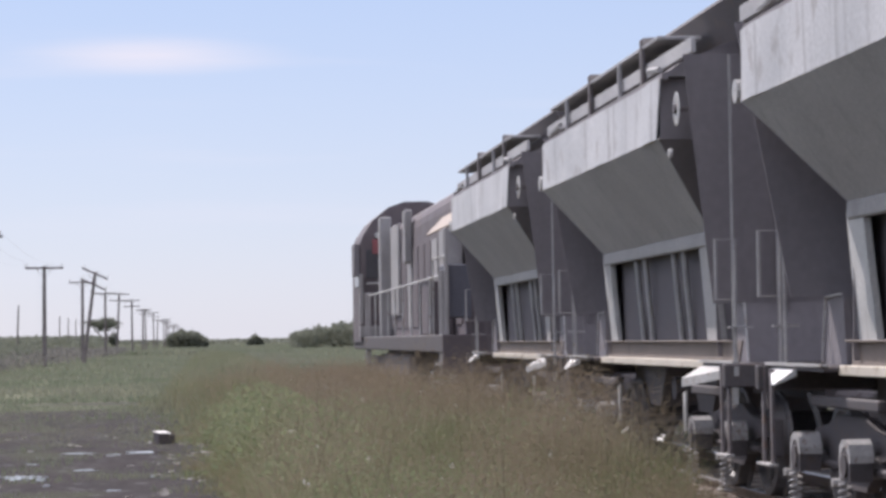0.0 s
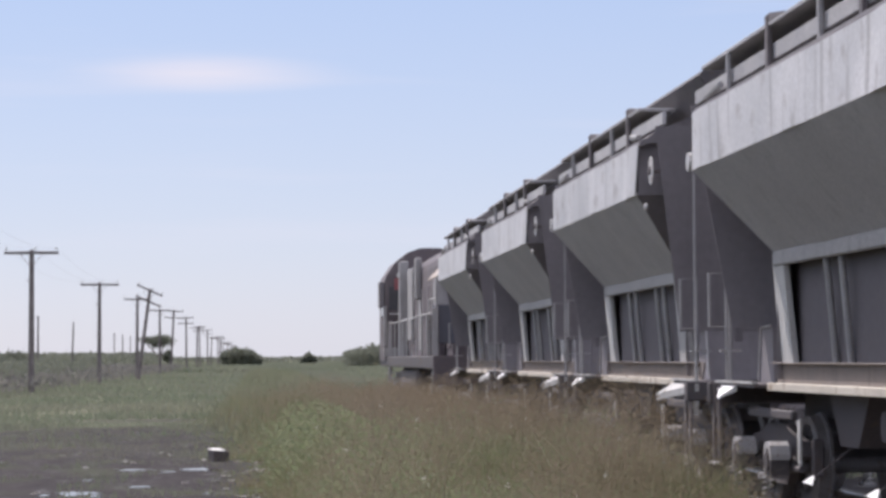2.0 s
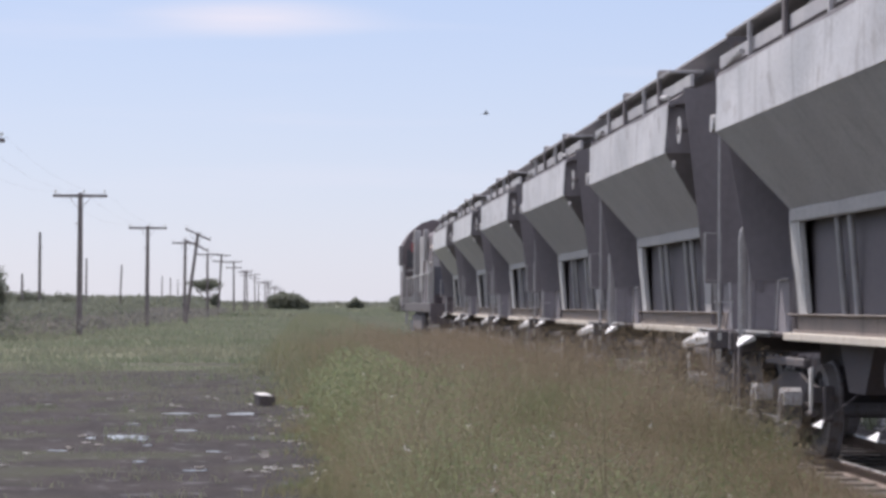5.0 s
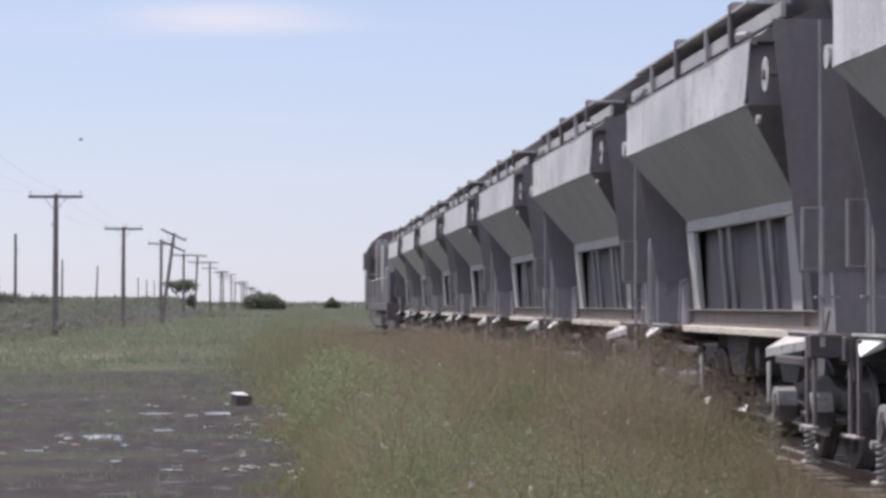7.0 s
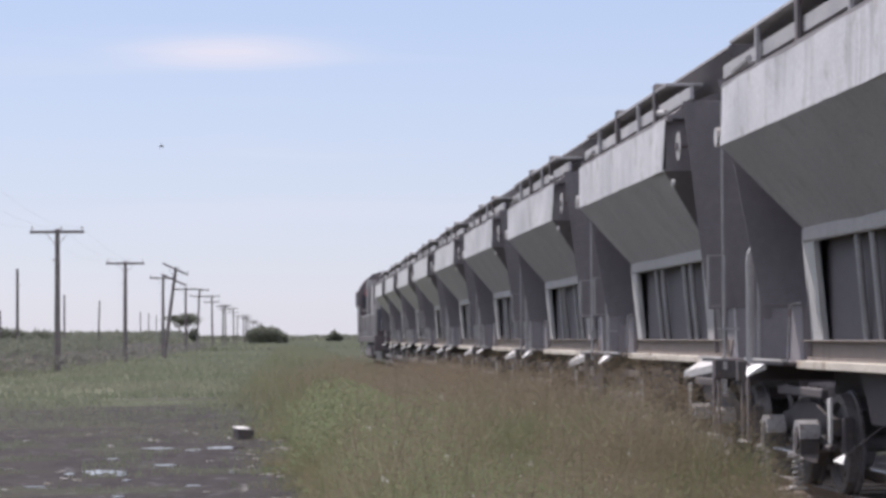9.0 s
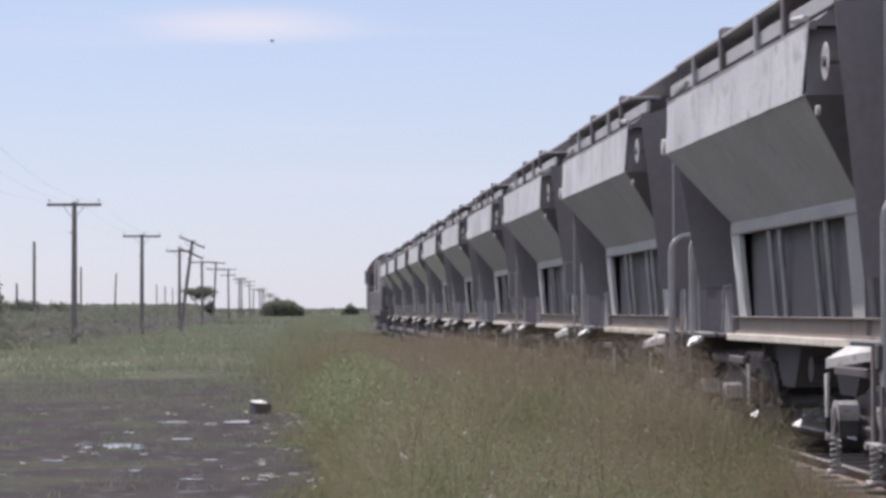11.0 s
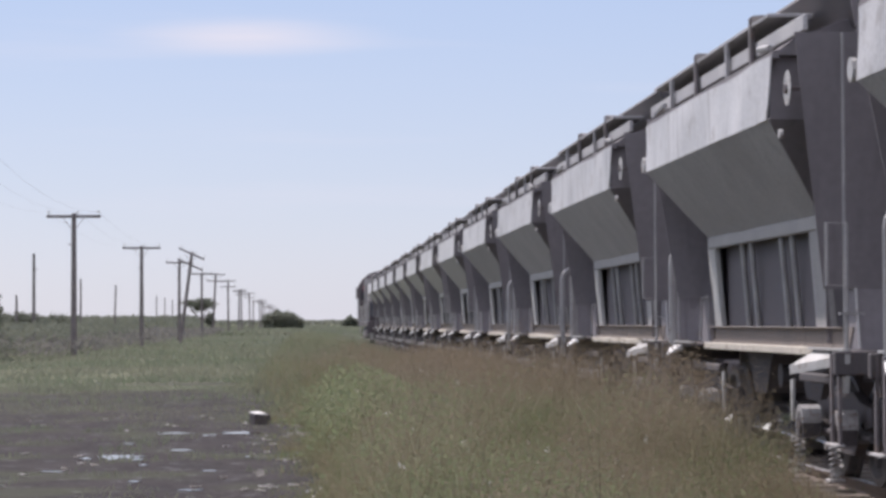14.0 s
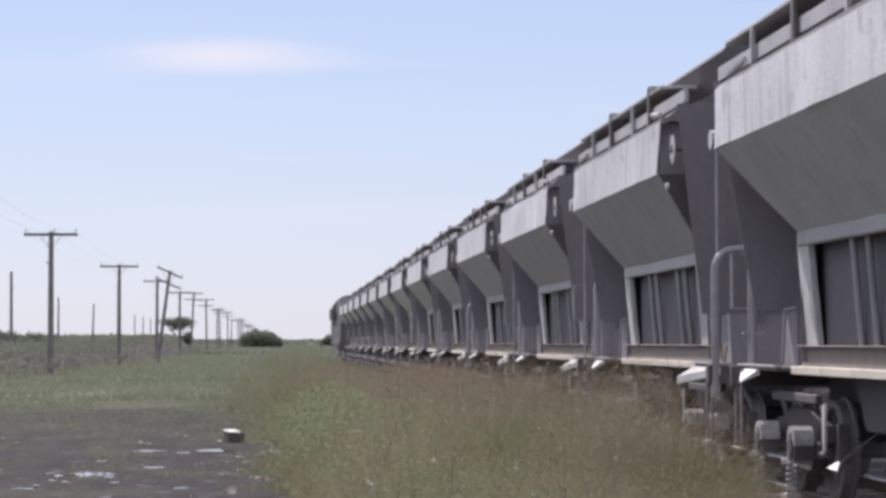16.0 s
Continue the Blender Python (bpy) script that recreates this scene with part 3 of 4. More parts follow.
    for yy in (-2.4, 0.0, 2.4):
        part("roof_hatch", lathe_x([(-0.02, 0.33), (0.06, 0.33), (0.09, 0.28)], 20), ROOFM, car).matrix_basis = pose(0, yy, 4.24, 0, -90, 0)
    for s in (-1, 1):
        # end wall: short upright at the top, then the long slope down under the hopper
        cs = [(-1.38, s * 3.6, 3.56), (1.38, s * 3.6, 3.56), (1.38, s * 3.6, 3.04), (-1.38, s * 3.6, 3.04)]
        part("end_wall", sheet(cs if s < 0 else cs[::-1], 0.012), ENDS, car, "end wall, coloured dark for shade")
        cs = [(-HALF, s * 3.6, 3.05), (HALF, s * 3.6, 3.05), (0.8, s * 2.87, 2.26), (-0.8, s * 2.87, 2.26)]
        part("end_slope", sheet(cs if s < 0 else cs[::-1], 0.012), ENDS, car, "sloping hopper end, coloured dark for shade")
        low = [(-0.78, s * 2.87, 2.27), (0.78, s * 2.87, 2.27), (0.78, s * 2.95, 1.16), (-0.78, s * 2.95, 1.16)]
        part("end_bulkhead", sheet(low if s < 0 else low[::-1], 0.012), ENDS, car, "bulkhead above the bogie, coloured dark for shade")
        for xx in (-0.4, 0.4):
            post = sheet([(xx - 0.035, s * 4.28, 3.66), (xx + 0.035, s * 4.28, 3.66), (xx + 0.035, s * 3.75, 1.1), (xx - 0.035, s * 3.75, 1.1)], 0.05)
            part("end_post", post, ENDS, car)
        # added sheet, fills the end recess with the dark tone of shade
        part("end_shade_plate", sheet([(-1.3, s * 4.22, 3.70), (1.3, s * 4.22, 3.70), (1.0, s * 3.85, 1.62), (-1.0, s * 3.85, 1.62)], 0.01), ENDS, car, "added sheet filling the end recess with shade colour")
        # platform, head stock, slanted bolster brackets, cabinet
        tip = 4.82 if s > 0 else 4.46  # the leading platform is the longer one
        plat = part("end_platform", blk(-0.95, 0.95, min(s * 3.15, s * tip), max(s * 3.15, s * tip), 1.08, 1.115, bevel=0.005), STEEL, car)
        part("headstock", blk(-1.05, 1.05, min(s * (tip - 0.07), s * (tip + 0.03)), max(s * (tip - 0.07), s * (tip + 0.03)), 0.92, 1.112, bevel=0.01), GEAR, plat)
        # pale metal and white put the sunlight on these plates into their colour
        for q in (-1, 1):
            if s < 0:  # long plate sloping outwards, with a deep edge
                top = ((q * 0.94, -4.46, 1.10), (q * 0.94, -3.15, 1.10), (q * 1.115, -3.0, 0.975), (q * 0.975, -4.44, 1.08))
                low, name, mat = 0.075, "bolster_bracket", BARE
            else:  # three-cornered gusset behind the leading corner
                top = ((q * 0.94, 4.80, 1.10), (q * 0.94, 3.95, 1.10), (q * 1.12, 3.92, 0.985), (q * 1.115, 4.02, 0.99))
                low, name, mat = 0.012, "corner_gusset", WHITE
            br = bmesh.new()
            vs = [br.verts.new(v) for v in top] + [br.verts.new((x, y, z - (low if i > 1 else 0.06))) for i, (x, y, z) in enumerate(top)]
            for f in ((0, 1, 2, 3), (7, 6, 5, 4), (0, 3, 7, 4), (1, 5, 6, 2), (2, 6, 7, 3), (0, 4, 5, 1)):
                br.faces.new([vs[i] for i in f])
            part(name, br, mat, car, "sloping plate beside the platform in a sunlit tone")
            part("platform_beam", blk(q * 0.82 - 0.03, q * 0.82 + 0.03, min(s * 2.1, s * 3.9), max(s * 2.1, s * 3.9), 0.82, 0.90, bevel=0.012), GEAR, car)
            part("edge_strip", blk(q * 0.95 - 0.03, q * 0.95 + 0.03, min(s * 3.1, s * tip), max(s * 3.1, s * tip), 1.116, 1.135), BARE, plat)
            hang = ((s * (tip - 0.1), 1.09), (s * (tip + 0.04), 1.09), (s * tip, 0.78), (s * (tip - 0.05), 0.78))
            # trailing hanger takes the pale leg paint for sunlight on it
            part("step_hanger", prism_x(hang, q * 0.95 - 0.02, q * 0.95 + 0.02), LEG if s < 0 else STEEL, car)
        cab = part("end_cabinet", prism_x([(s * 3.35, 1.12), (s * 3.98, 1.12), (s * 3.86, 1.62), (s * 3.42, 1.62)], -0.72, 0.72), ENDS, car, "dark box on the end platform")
        part("cabinet_edge", tube([(-0.735, s * 3.99, 1.14), (-0.735, s * 3.87, 1.62), (-0.735, s * 3.41, 1.635)], 0.01, 5), BARE, cab)
        part("coupler", blk(-0.13, 0.13, min(s * 4.45, s * 5.2), max(s * 4.45, s * 5.2), 0.62, 0.88, bevel=0.03), STEEL, car, "knuckle coupler")
        hose = [(-0.35, s * 4.5, 0.85), (-0.35, s * 4.75, 0.7), (-0.34, s * 4.95, 0.45), (-0.3, s * 5.15, 0.42)]
        part("air_hose", tube(hose, 0.025, 8), RUBBER, car)
        # ladder rods to the roof at both corners
        for q in (-1, 1):
            part("ladder_rod", tube([(q * 0.93, s * 4.33, 1.12), (q * 0.93, s * 4.33, 3.68)], 0.013, 6), PIPE, car)
            part("ladder_rod", tube([(q * 0.55, s * 4.33, 1.12), (q * 0.55, s * 4.33, 3.68)], 0.014, 6), ENDS, car)
            if (hoops and s > 0) or hoops == 2:
                r = 0.2
                pts = [(q * 0.98, s * 4.47, 0.8 if s < 0 else 1.1), (q * 0.98, s * 4.47, 2.04)]
                pts += [(q * (0.98 - r + r * math.cos(radians(18 * i))), s * 4.47, 2.04 + r * math.sin(radians(18 * i))) for i in range(1, 6)]
                pts += [(q * 0.45, s * 4.47, 2.04 + r)]
                part("hand_hoop", tube(pts, 0.04, 8), PIPE, car, "bent grey handrail pipe")
            else:
                x0, x1, yy = q * 0.94, q * 1.10, s * 4.44
                part("grab_loop", tube([(x0, yy, 1.64), (x1, yy, 1.64), (x1, yy, 2.14), (x0, yy, 2.14)], 0.015, 6, None, True), PIPE, car, "rectangular grab iron")
                part("grab_rod", tube([(x0, yy, 1.12), (x0, yy, 1.64)], 0.012, 6), PIPE, car)
                part("foot_bar", blk(q * 0.90 - 0.1, q * 0.90 + 0.1, yy - 0.03, yy + 0.03, 1.405, 1.425), PIPE, car)
            # strap step: two flat straps and a tread in the sunlit casting tone
            for yy in (tip - 0.32, tip - 0.04):
                part("step_strap", prism_x([(s * yy - 0.035, 1.09), (s * yy + 0.035, 1.09), (s * yy + 0.03, 0.36), (s * yy - 0.03, 0.36)], q * 1.0 - 0.012, q * 1.0 + 0.012), STEEL, car)
            part("step_tread", blk(q * 1.0 - 0.05, q * 1.0 + 0.03, s * (tip - 0.18) - 0.2, s * (tip - 0.18) + 0.2, 0.345, 0.37, bevel=0.006), CAST, car, "step tread in the sunlit casting tone")
    # hand brake wheel on one end, facing sideways
    wheel = lathe_x([(-1.303, 0.045), (-1.305, 0.06), (-1.305, 0.14), (-1.30, 0.148), (-1.298, 0.14), (-1.298, 0.06), (-1.299, 0.045)], 24, None, (0, -3.92, 3.27))
    bw = part("brake_wheel", wheel, BARE, car, "pale hand brake wheel")
    part("wheel_hub", lathe_x([(-1.325, 0.02), (-1.325, 0.04), (-1.30, 0.05)], 12, None, (0, -3.92, 3.27)), STEEL, bw)
    part("brake_shaft", tube([(-1.3, -3.92, 3.27), (-0.6, -3.92, 3.27)], 0.02, 6), STEEL, bw)
    part("lamp_bracket", lathe_x([(-1.36, 0.02), (-1.36, 0.04), (-1.33, 0.04)], 10, None, (0, -3.85, 2.90)), BARE, car)
    part("lamp_bracket", lathe_x([(-1.42, 0.03), (-1.42, 0.09), (-1.38, 0.09)], 10, None, (0, 3.72, 3.13)), BARE, car)
    # middle: centre sill, outlet gates, brake gear below
    part("centre_sill", blk(-0.2, 0.2, -4.45, 4.45, 0.80, 1.08, bevel=0.01), GEAR, car)
    # block in the recess, coloured as the shade behind the bars
    part("inner_hopper", blk(-0.66, 0.66, -2.84, 2.84, 1.12, 2.25), INNER, car, "dark block standing for the shade behind the bars")
    for yy in (-1.3, 1.3):
        part("outlet_gate", prism_x([(yy - 0.7, 1.08), (yy + 0.7, 1.08), (yy + 0.3, 0.62), (yy - 0.3, 0.62)], -0.55, 0.55), GEAR, car)
    part("brake_cylinder", lathe_x([(0.0, 0.08), (0.0, 0.12), (0.45, 0.12), (0.45, 0.08)], 14, None, (-0.6, 0, 0.82)), GEAR, car)
    for yy in (-1.85, 1.75):
        part("drop_arm", prism_x([(yy - 0.06, 0.84), (yy + 0.05, 0.82), (yy + 0.02, 0.46), (yy - 0.02, 0.46)], -0.868, -0.845), LEG, car, "pale hanging gate lever")
    # bright spots of unsettled cause, added as white plates on thin rods
    for yy in (-0.85, 1.2):
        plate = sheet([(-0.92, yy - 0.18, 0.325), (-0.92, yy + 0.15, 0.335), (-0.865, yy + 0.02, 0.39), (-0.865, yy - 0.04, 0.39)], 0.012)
        part("gate_handle_plate", plate, WHITE, car, "added white three-cornered plate for a bright spot")
        part("gate_rod", tube([(-0.86, yy, 0.385), (-0.5, yy, 0.66)], 0.008, 6), GEAR, car)
    sets = []
    for yy in (-3.3, 3.3):
        sets += make_bogie(car, yy)[1]
    return car, sets


# ---- locomotive ----


def locomotive():
    """Hood unit, cab at its leading end; its origin lies at its trailing end on the rails."""
    L = 24.6
    lo = empty("locomotive")
    part("underframe", blk(-1.38, 1.38, 0.3, L - 0.2, 1.12, 1.42, bevel=0.02), GEAR, lo, "dark frame with a walkway")
    # hood with rounded top
    prof = [(-0.82, 1.42), (-0.82, 3.72)] + [(-0.82 + 0.35 * (1 - math.cos(radians(a))), 3.72 + 0.42 * math.sin(radians(a))) for a in (20, 45, 70, 90)]
    prof += [(-x, z) for x, z in prof[::-1]]
    hood = part("long_hood", prism_y(prof, 1.6, 20.7), LOCO, lo, "dark engine hood with a rounded top")
    for i in range(12):
        y = 2.2 + i * 1.45
        part("hood_door", blk(-0.845, -0.815, y, y + 1.2, 1.6, 3.3, bevel=0.008), LOCO if i % 4 != 3 else LOCOGREY, hood, "" if i % 4 != 3 else "pale grey hood door")
        part("hood_door", blk(0.815, 0.845, y, y + 1.2, 1.6, 3.3, bevel=0.008), LOCO, hood)
    part("radiator_awning", sheet([(-1.12, 0.9, 3.28), (-1.12, 5.6, 3.28), (-0.8, 5.6, 3.62), (-0.8, 0.9, 3.62)], 0.03), LOCOTAN, hood, "tan sloping awning")
    part("sand_box", blk(-1.3, -0.83, 3.6, 5.4, 1.43, 2.4, bevel=0.02), LOCO, hood)
    part("filter_box", blk(-0.90, -0.83, 15.4, 17.6, 1.9, 4.0, bevel=0.02), LOCOGREY, hood, "pale grey hood panel")
    part("filter_box", blk(-1.10, -0.83, 18.2, 18.8, 1.43, 4.3, bevel=0.03), LOCOGREY, hood, "pale grey equipment cupboard")
    part("filter_box", blk(-1.0, -0.83, 12.2, 12.8, 3.0, 4.15, bevel=0.03), LOCOGREY, hood, "pale grey equipment cupboard")
    part("exhaust_stack", blk(-0.3, 0.3, 8.0, 9.2, 4.1, 4.3, bevel=0.04), STEEL, hood)
    # cab with an arched roof
    half = [(-1.42, 1.3), (-1.42, 3.78), (-1.34, 3.98), (-1.1, 4.34), (-0.7, 4.66), (-0.3, 4.8)]
    cab = part("cab", prism_y(half + [(-x, z) for x, z in half[::-1]], 20.7, 24.0), LOCO, lo, "dark cab with an arched roof")
    part("rear_window", blk(-1.28, -0.95, 20.67, 20.695, 2.9, 3.6, bevel=0.004), GLASS, cab, "dark cab window")
    part("red_plate", blk(-1.12, -0.86, 20.64, 20.665, 3.5, 3.86, bevel=0.004), LOCORED, cab, "faded red plate on the cab wall")
    part("marker_lamp", lathe_x([(-0.06, 0.06), (0.0, 0.08), (0.03, 0.05)], 12), PORCELAIN, cab, "small white marker lamp").matrix_basis = pose(-0.98, 20.63, 3.95, 0, 0, 90)
    part("side_window", blk(-1.435, -1.415, 21.3, 23.0, 2.7, 3.5, bevel=0.004), GLASS, cab)
    part("sun_shade", blk(-1.58, -1.43, 20.8, 21.7, 2.95, 3.75, bevel=0.01), ENDS, cab)
    part("cab_sill", blk(-1.47, -0.72, 20.4, 20.69, 1.42, 1.70, bevel=0.01), LOCOGREY, cab, "white beam across the cab foot")
    part("cab_corner_strip", blk(-1.46, -1.36, 20.62, 20.8, 1.75, 3.0, bevel=0.006), LOCOGREY, cab)
    part("nose", blk(-0.85, 0.85, 24.0, L - 0.2, 1.42, 2.9, bevel=0.12), LOCO, lo)
    for i in range(10):
        y = 1.0 + i * 2.0
        st = part("stanchion", tube([(-1.32, y, 1.42), (-1.32, y, 2.42)], 0.02, 6), BARE, lo)
    part("side_handrail", tube([(-1.32, 1.0, 2.42), (-1.32, 19.0, 2.42)], 0.02, 6), BARE, lo, "pale handrail beside the walkway")
    part("cab_handrail", tube([(-1.3, 20.4, 2.75), (-0.75, 20.4, 2.75)], 0.025, 6), BARE, lo)
    for y in (0.6, 0.95, 18.9, 20.0):
        part("grab_post", blk(-1.36, -1.30, y - 0.04, y + 0.04, 0.6, 2.5, bevel=0.006), LOCOGREY, lo)
    part("rear_tool_box", blk(-1.30, -0.86, 0.45, 1.55, 1.7, 2.6, bevel=0.02), BLUEBOX, lo, "dark blue box on the rear platform")
    part("rear_post", blk(-1.31, -1.25, 0.34, 0.44, 1.42, 3.2, bevel=0.01), LOCOGREY, lo)
    part("rear_cupboard", blk(-1.2, -0.86, 1.7, 2.5, 2.3, 3.25, bevel=0.02), LOCOGREY, lo, "pale grey cupboard beside the hood")
    part("rear_rail", tube([(-1.28, 0.4, 2.75), (-1.3, 2.6, 2.75), (-1.3, 2.6, 1.42)], 0.022, 6), BARE, lo)
    part("fuel_tank", blk(-1.25, 1.25, 8.4, 15.6, 0.35, 1.1, bevel=0.12), STEEL, lo)
    for y in (0.8, 19.6):
        for k in range(3):
            part("step_tread", blk(-1.42, -1.1, y - 0.2, y + 0.2, 0.35 + 0.28 * k, 0.38 + 0.28 * k), BARE, lo)
    part("coupler", blk(-0.13, 0.13, -0.35, 0.4, 0.62, 0.9, bevel=0.03), STEEL, lo)
    part("rear_headstock", blk(-1.38, 1.38, 0.2, 0.3, 0.75, 1.42, bevel=0.01), LOCO, lo)
    sets = []
    for yy in (3.8, 20.4):
        b = part("loco_bogie", blk(-0.95, 0.95, -0.2, 0.2, 0.45, 1.0, bevel=0.03), STEEL, lo, "dark three-axle bogie")
        b.matrix_basis = pose(0, yy, 0)
        for s in (-1, 1):
            part("side_frame", prism_x([(-2.3, 0.5), (-2.3, 0.95), (2.3, 0.95), (2.3, 0.5), (1.2, 0.42), (-1.2, 0.42)], s * 0.92 - 0.06, s * 0.92 + 0.06), STEEL, b)
            for y2 in (-1.7, 0, 1.7):
                part("axle_box", blk(s * 1.02 - 0.06, s * 1.02 + 0.06, y2 - 0.16, y2 + 0.16, 0.3, 0.75, bevel=0.03), BARE, b)
        for y2 in (-1.7, 0, 1.7):
            w = part("wheelset", wheelset_mesh(), WHEEL, b)
            w.matrix_basis = pose(0, y2, 0.42)
            sets.append(w)
    return tagged(lo, "dark diesel locomotive with pale grey panels, pulling the train", "locomotive"), sets


# first car's leading panel edge, metres ahead of the camera, and metres a second
LEAD, SPEED = 38.198, 7.430
COUNT = 17
# handrail pipes: 1 at the leading end, 2 at both
HOOPED = {4: 1, 5: 1, 6: 1, 8: 2, 9: 2, 10: 1, 11: 1, 12: 2, 14: 1}


def car_place(k, t):
    return pose(TRACK_X, LEAD + SPEED * t - 3.6 - PITCH * k, RAIL_Z)


def loco_place(t):
    return pose(TRACK_X, LEAD + SPEED * t + 1.75, RAIL_Z)


loco, spinning = locomotive()
CARS = [None] * COUNT
protos = {}
for k in range(COUNT):
    kind = HOOPED.get(k, 0)
    if kind not in protos:
        CARS[k], sets = hopper_car(kind)
        protos[kind] = CARS[k]
        label = "light grey covered hopper car with bent handrail pipes" if kind else "light grey covered hopper car with square grab irons"
        tagged(CARS[k], label, "hopper car", "hopper cars of the train")
    else:
        CARS[k] = copy_thing(protos[kind], car_place(k, 0))
make_track()


# ---- telegraph poles ----
def telegraph_pole(h, arm, double=False, tilt=0):
    p = empty("telegraph_pole")
    part("shaft", tube([(0, 0, -0.3), (0, 0, h * 0.5), (0, 0, h + 0.12)], [0.15, 0.13, 0.105], 10), POLEWOOD, p)
    for z in ([h - 0.02, h - 0.85] if double else [h - 0.02]):
        a = part("crossarm", blk(-arm / 2, arm / 2, -0.16, -0.07, -0.07, 0.06, bevel=0.008), POLEWOOD, p)
        a.matrix_basis = pose(0, 0, z, 0, tilt, 0)
        for x in (-arm / 2 + 0.1, 0.18, arm / 2 - 0.1):
            bm = tube([(x, -0.115, 0.05), (x, -0.115, 0.14), (x, -0.115, 0.15), (x, -0.115, 0.22), (x, -0.115, 0.26)], [0.012, 0.012, 0.05, 0.055, 0.03], 8)
            part("insulator", bm, PORCELAIN, a, "small white insulator")
    for s in (-1, 1):
        part("brace", tube([(s * 0.52, -0.12, h - 0.05), (0, -0.12, h - 0.72)], 0.014, 5), POLEWOOD, p)
    part("bracket", tube([(0.0, -0.1, h - 1.3), (-0.2, -0.14, h - 1.32)], 0.03, 6), STEEL, p)
    return tagged(p, "weathered wooden telegraph pole with crossarm and insulators", "pole", "telegraph poles along the line")


POLE_H = 6.5
# x, y, lean in degrees, kind
POLES = [(-10.5, 75, 0, 0), (-10.5, 113.2, 0.1, 0), (-10.5, 160.8, 0.2, 0), (-10.5, 210, 0.3, 1), (-9.16, 185, 7.5, 2), (-10.5, 258, 0, 1), (-11.0, 303, 3.0, 3), (-10.5, 352, -0.5, 3)]
POLES += [(-10.5 + random.uniform(-0.4, 0.4), 352 + 48.3 * i, random.uniform(-2, 2), (0, 1, 3, 3)[i % 4]) for i in range(1, 15)]
KINDS = [telegraph_pole(6.5, 2.5), telegraph_pole(6.75, 2.3), telegraph_pole(6.85, 2.1, True, 17), telegraph_pole(7.6, 2.3, True)]
used = set()
for x, y, lean, kind in POLES:
    m = pose(x, y, 0, 0, lean, random.uniform(-4, 4))
    if kind in used:
        copy_thing(KINDS[kind], m)
    else:
        KINDS[kind].matrix_basis = m
        used.add(kind)
tagged(KINDS[2], "leaning wooden telegraph pole with two tilted crossarms")
for x, y, h, lean in ((-20.7, 190, 7.0, 0), (-27, 300, 7.0, 0), (-26.5, 347, 7.0, 2), (-29, 490, 7.0, 0), (-29, 520, 7.0, 0), (-29.5, 560, 7.0, 0), (-29, 250, 4.5, 0)):
    p = empty("bare_pole", pose(x, y, 0, 0, lean, 0))
    part("shaft", tube([(0, 0, -0.3), (0, 0, h)], [0.14, 0.10], 8), POLEWOOD, p)
    part("bolt", tube([(0, -0.1, h - 1.2), (0.25, -0.14, h - 1.25)], 0.03, 5), STEEL, p)
    tagged(p, "bare wooden pole standing in the scrub", "pole", "bare poles in the field")


# line wires, sagging from arm to arm
def wires():
    ys = [27] + [q[1] for i, q in enumerate(POLES) if i != 4][:3]
    for dx in (-1.15, 0.18, 1.15):
        bm = bmesh.new()
        pts = []
        for a, b in zip(ys, ys[1:]):
            for i in range(8):
                u = i / 8
                pts.append((-10.5 + dx, a + (b - a) * u - 0.115, POLE_H + 0.2 - 0.5 * 4 * u * (1 - u)))
        pts.append((-10.5 + dx, ys[-1] - 0.115, POLE_H + 0.2))
        tagged(part("line_wire", tube(pts, 0.0028, 4), WIRE), "thin line wire strung between telegraph poles", "wire", "line wires")


wires()

# ---- weeds and grass ----
rng = np.random.default_rng(7)


def blades(name, x, y, z, h, w, lean, mat, label, category="grass"):
    """Tapering, bent blades standing at x, y on z: two joints each, joined into one mesh."""
    n = len(x)
    a = rng.uniform(0, 2 * np.pi, n)
    b = rng.uniform(0, 2 * np.pi, n)
    ux, uy = np.cos(a) * w / 2, np.sin(a) * w / 2
    lx, ly = np.cos(b) * lean * h, np.sin(b) * lean * h
    v = np.zeros((n, 5, 3))
    for i, (f, s, q) in enumerate(((0, -1, 0), (0, 1, 0), (0.55, 1, 0.3), (0.55, -1, 0.3), (1, 0, 1))):
        k = 1.0 if i < 2 else 0.75
        v[:, i, 0] = x + ux * s * k + lx * q
        v[:, i, 1] = y + uy * s * k + ly * q
        v[:, i, 2] = z + h * f * (1 - 0.25 * lean * q)
    base = np.arange(n)[:, None] * 5
    quads = (base + np.array([0, 1, 2, 3])).tolist()
    tris = (base + np.array([3, 2, 4])).tolist()
    return raw(name, v.reshape(-1, 3).tolist(), quads + tris, mat, label, category, "stuff")


def flakes(name, p, size, mat, label, category="leaves", flat=0.0):
    """Small leaf-like diamonds at the points p."""
    n = len(p)
    d = rng.normal(size=(n, 3))
    d[:, 2] *= 1 - flat
    d /= np.linalg.norm(d, axis=1)[:, None]
    e = np.cross(d, rng.normal(size=(n, 3)))
    e /= np.linalg.norm(e, axis=1)[:, None] + 1e-9
    s = (size * rng.uniform(0.6, 1.3, n))[:, None]
    v = np.stack([p - d * s, p + e * s * 0.45, p + d * s, p - e * s * 0.45], 1)
    faces = (np.arange(n)[:, None] * 4 + np.arange(4)).tolist()
    return raw(name, v.reshape(-1, 3).tolist(), faces, mat, label, category, "stuff")


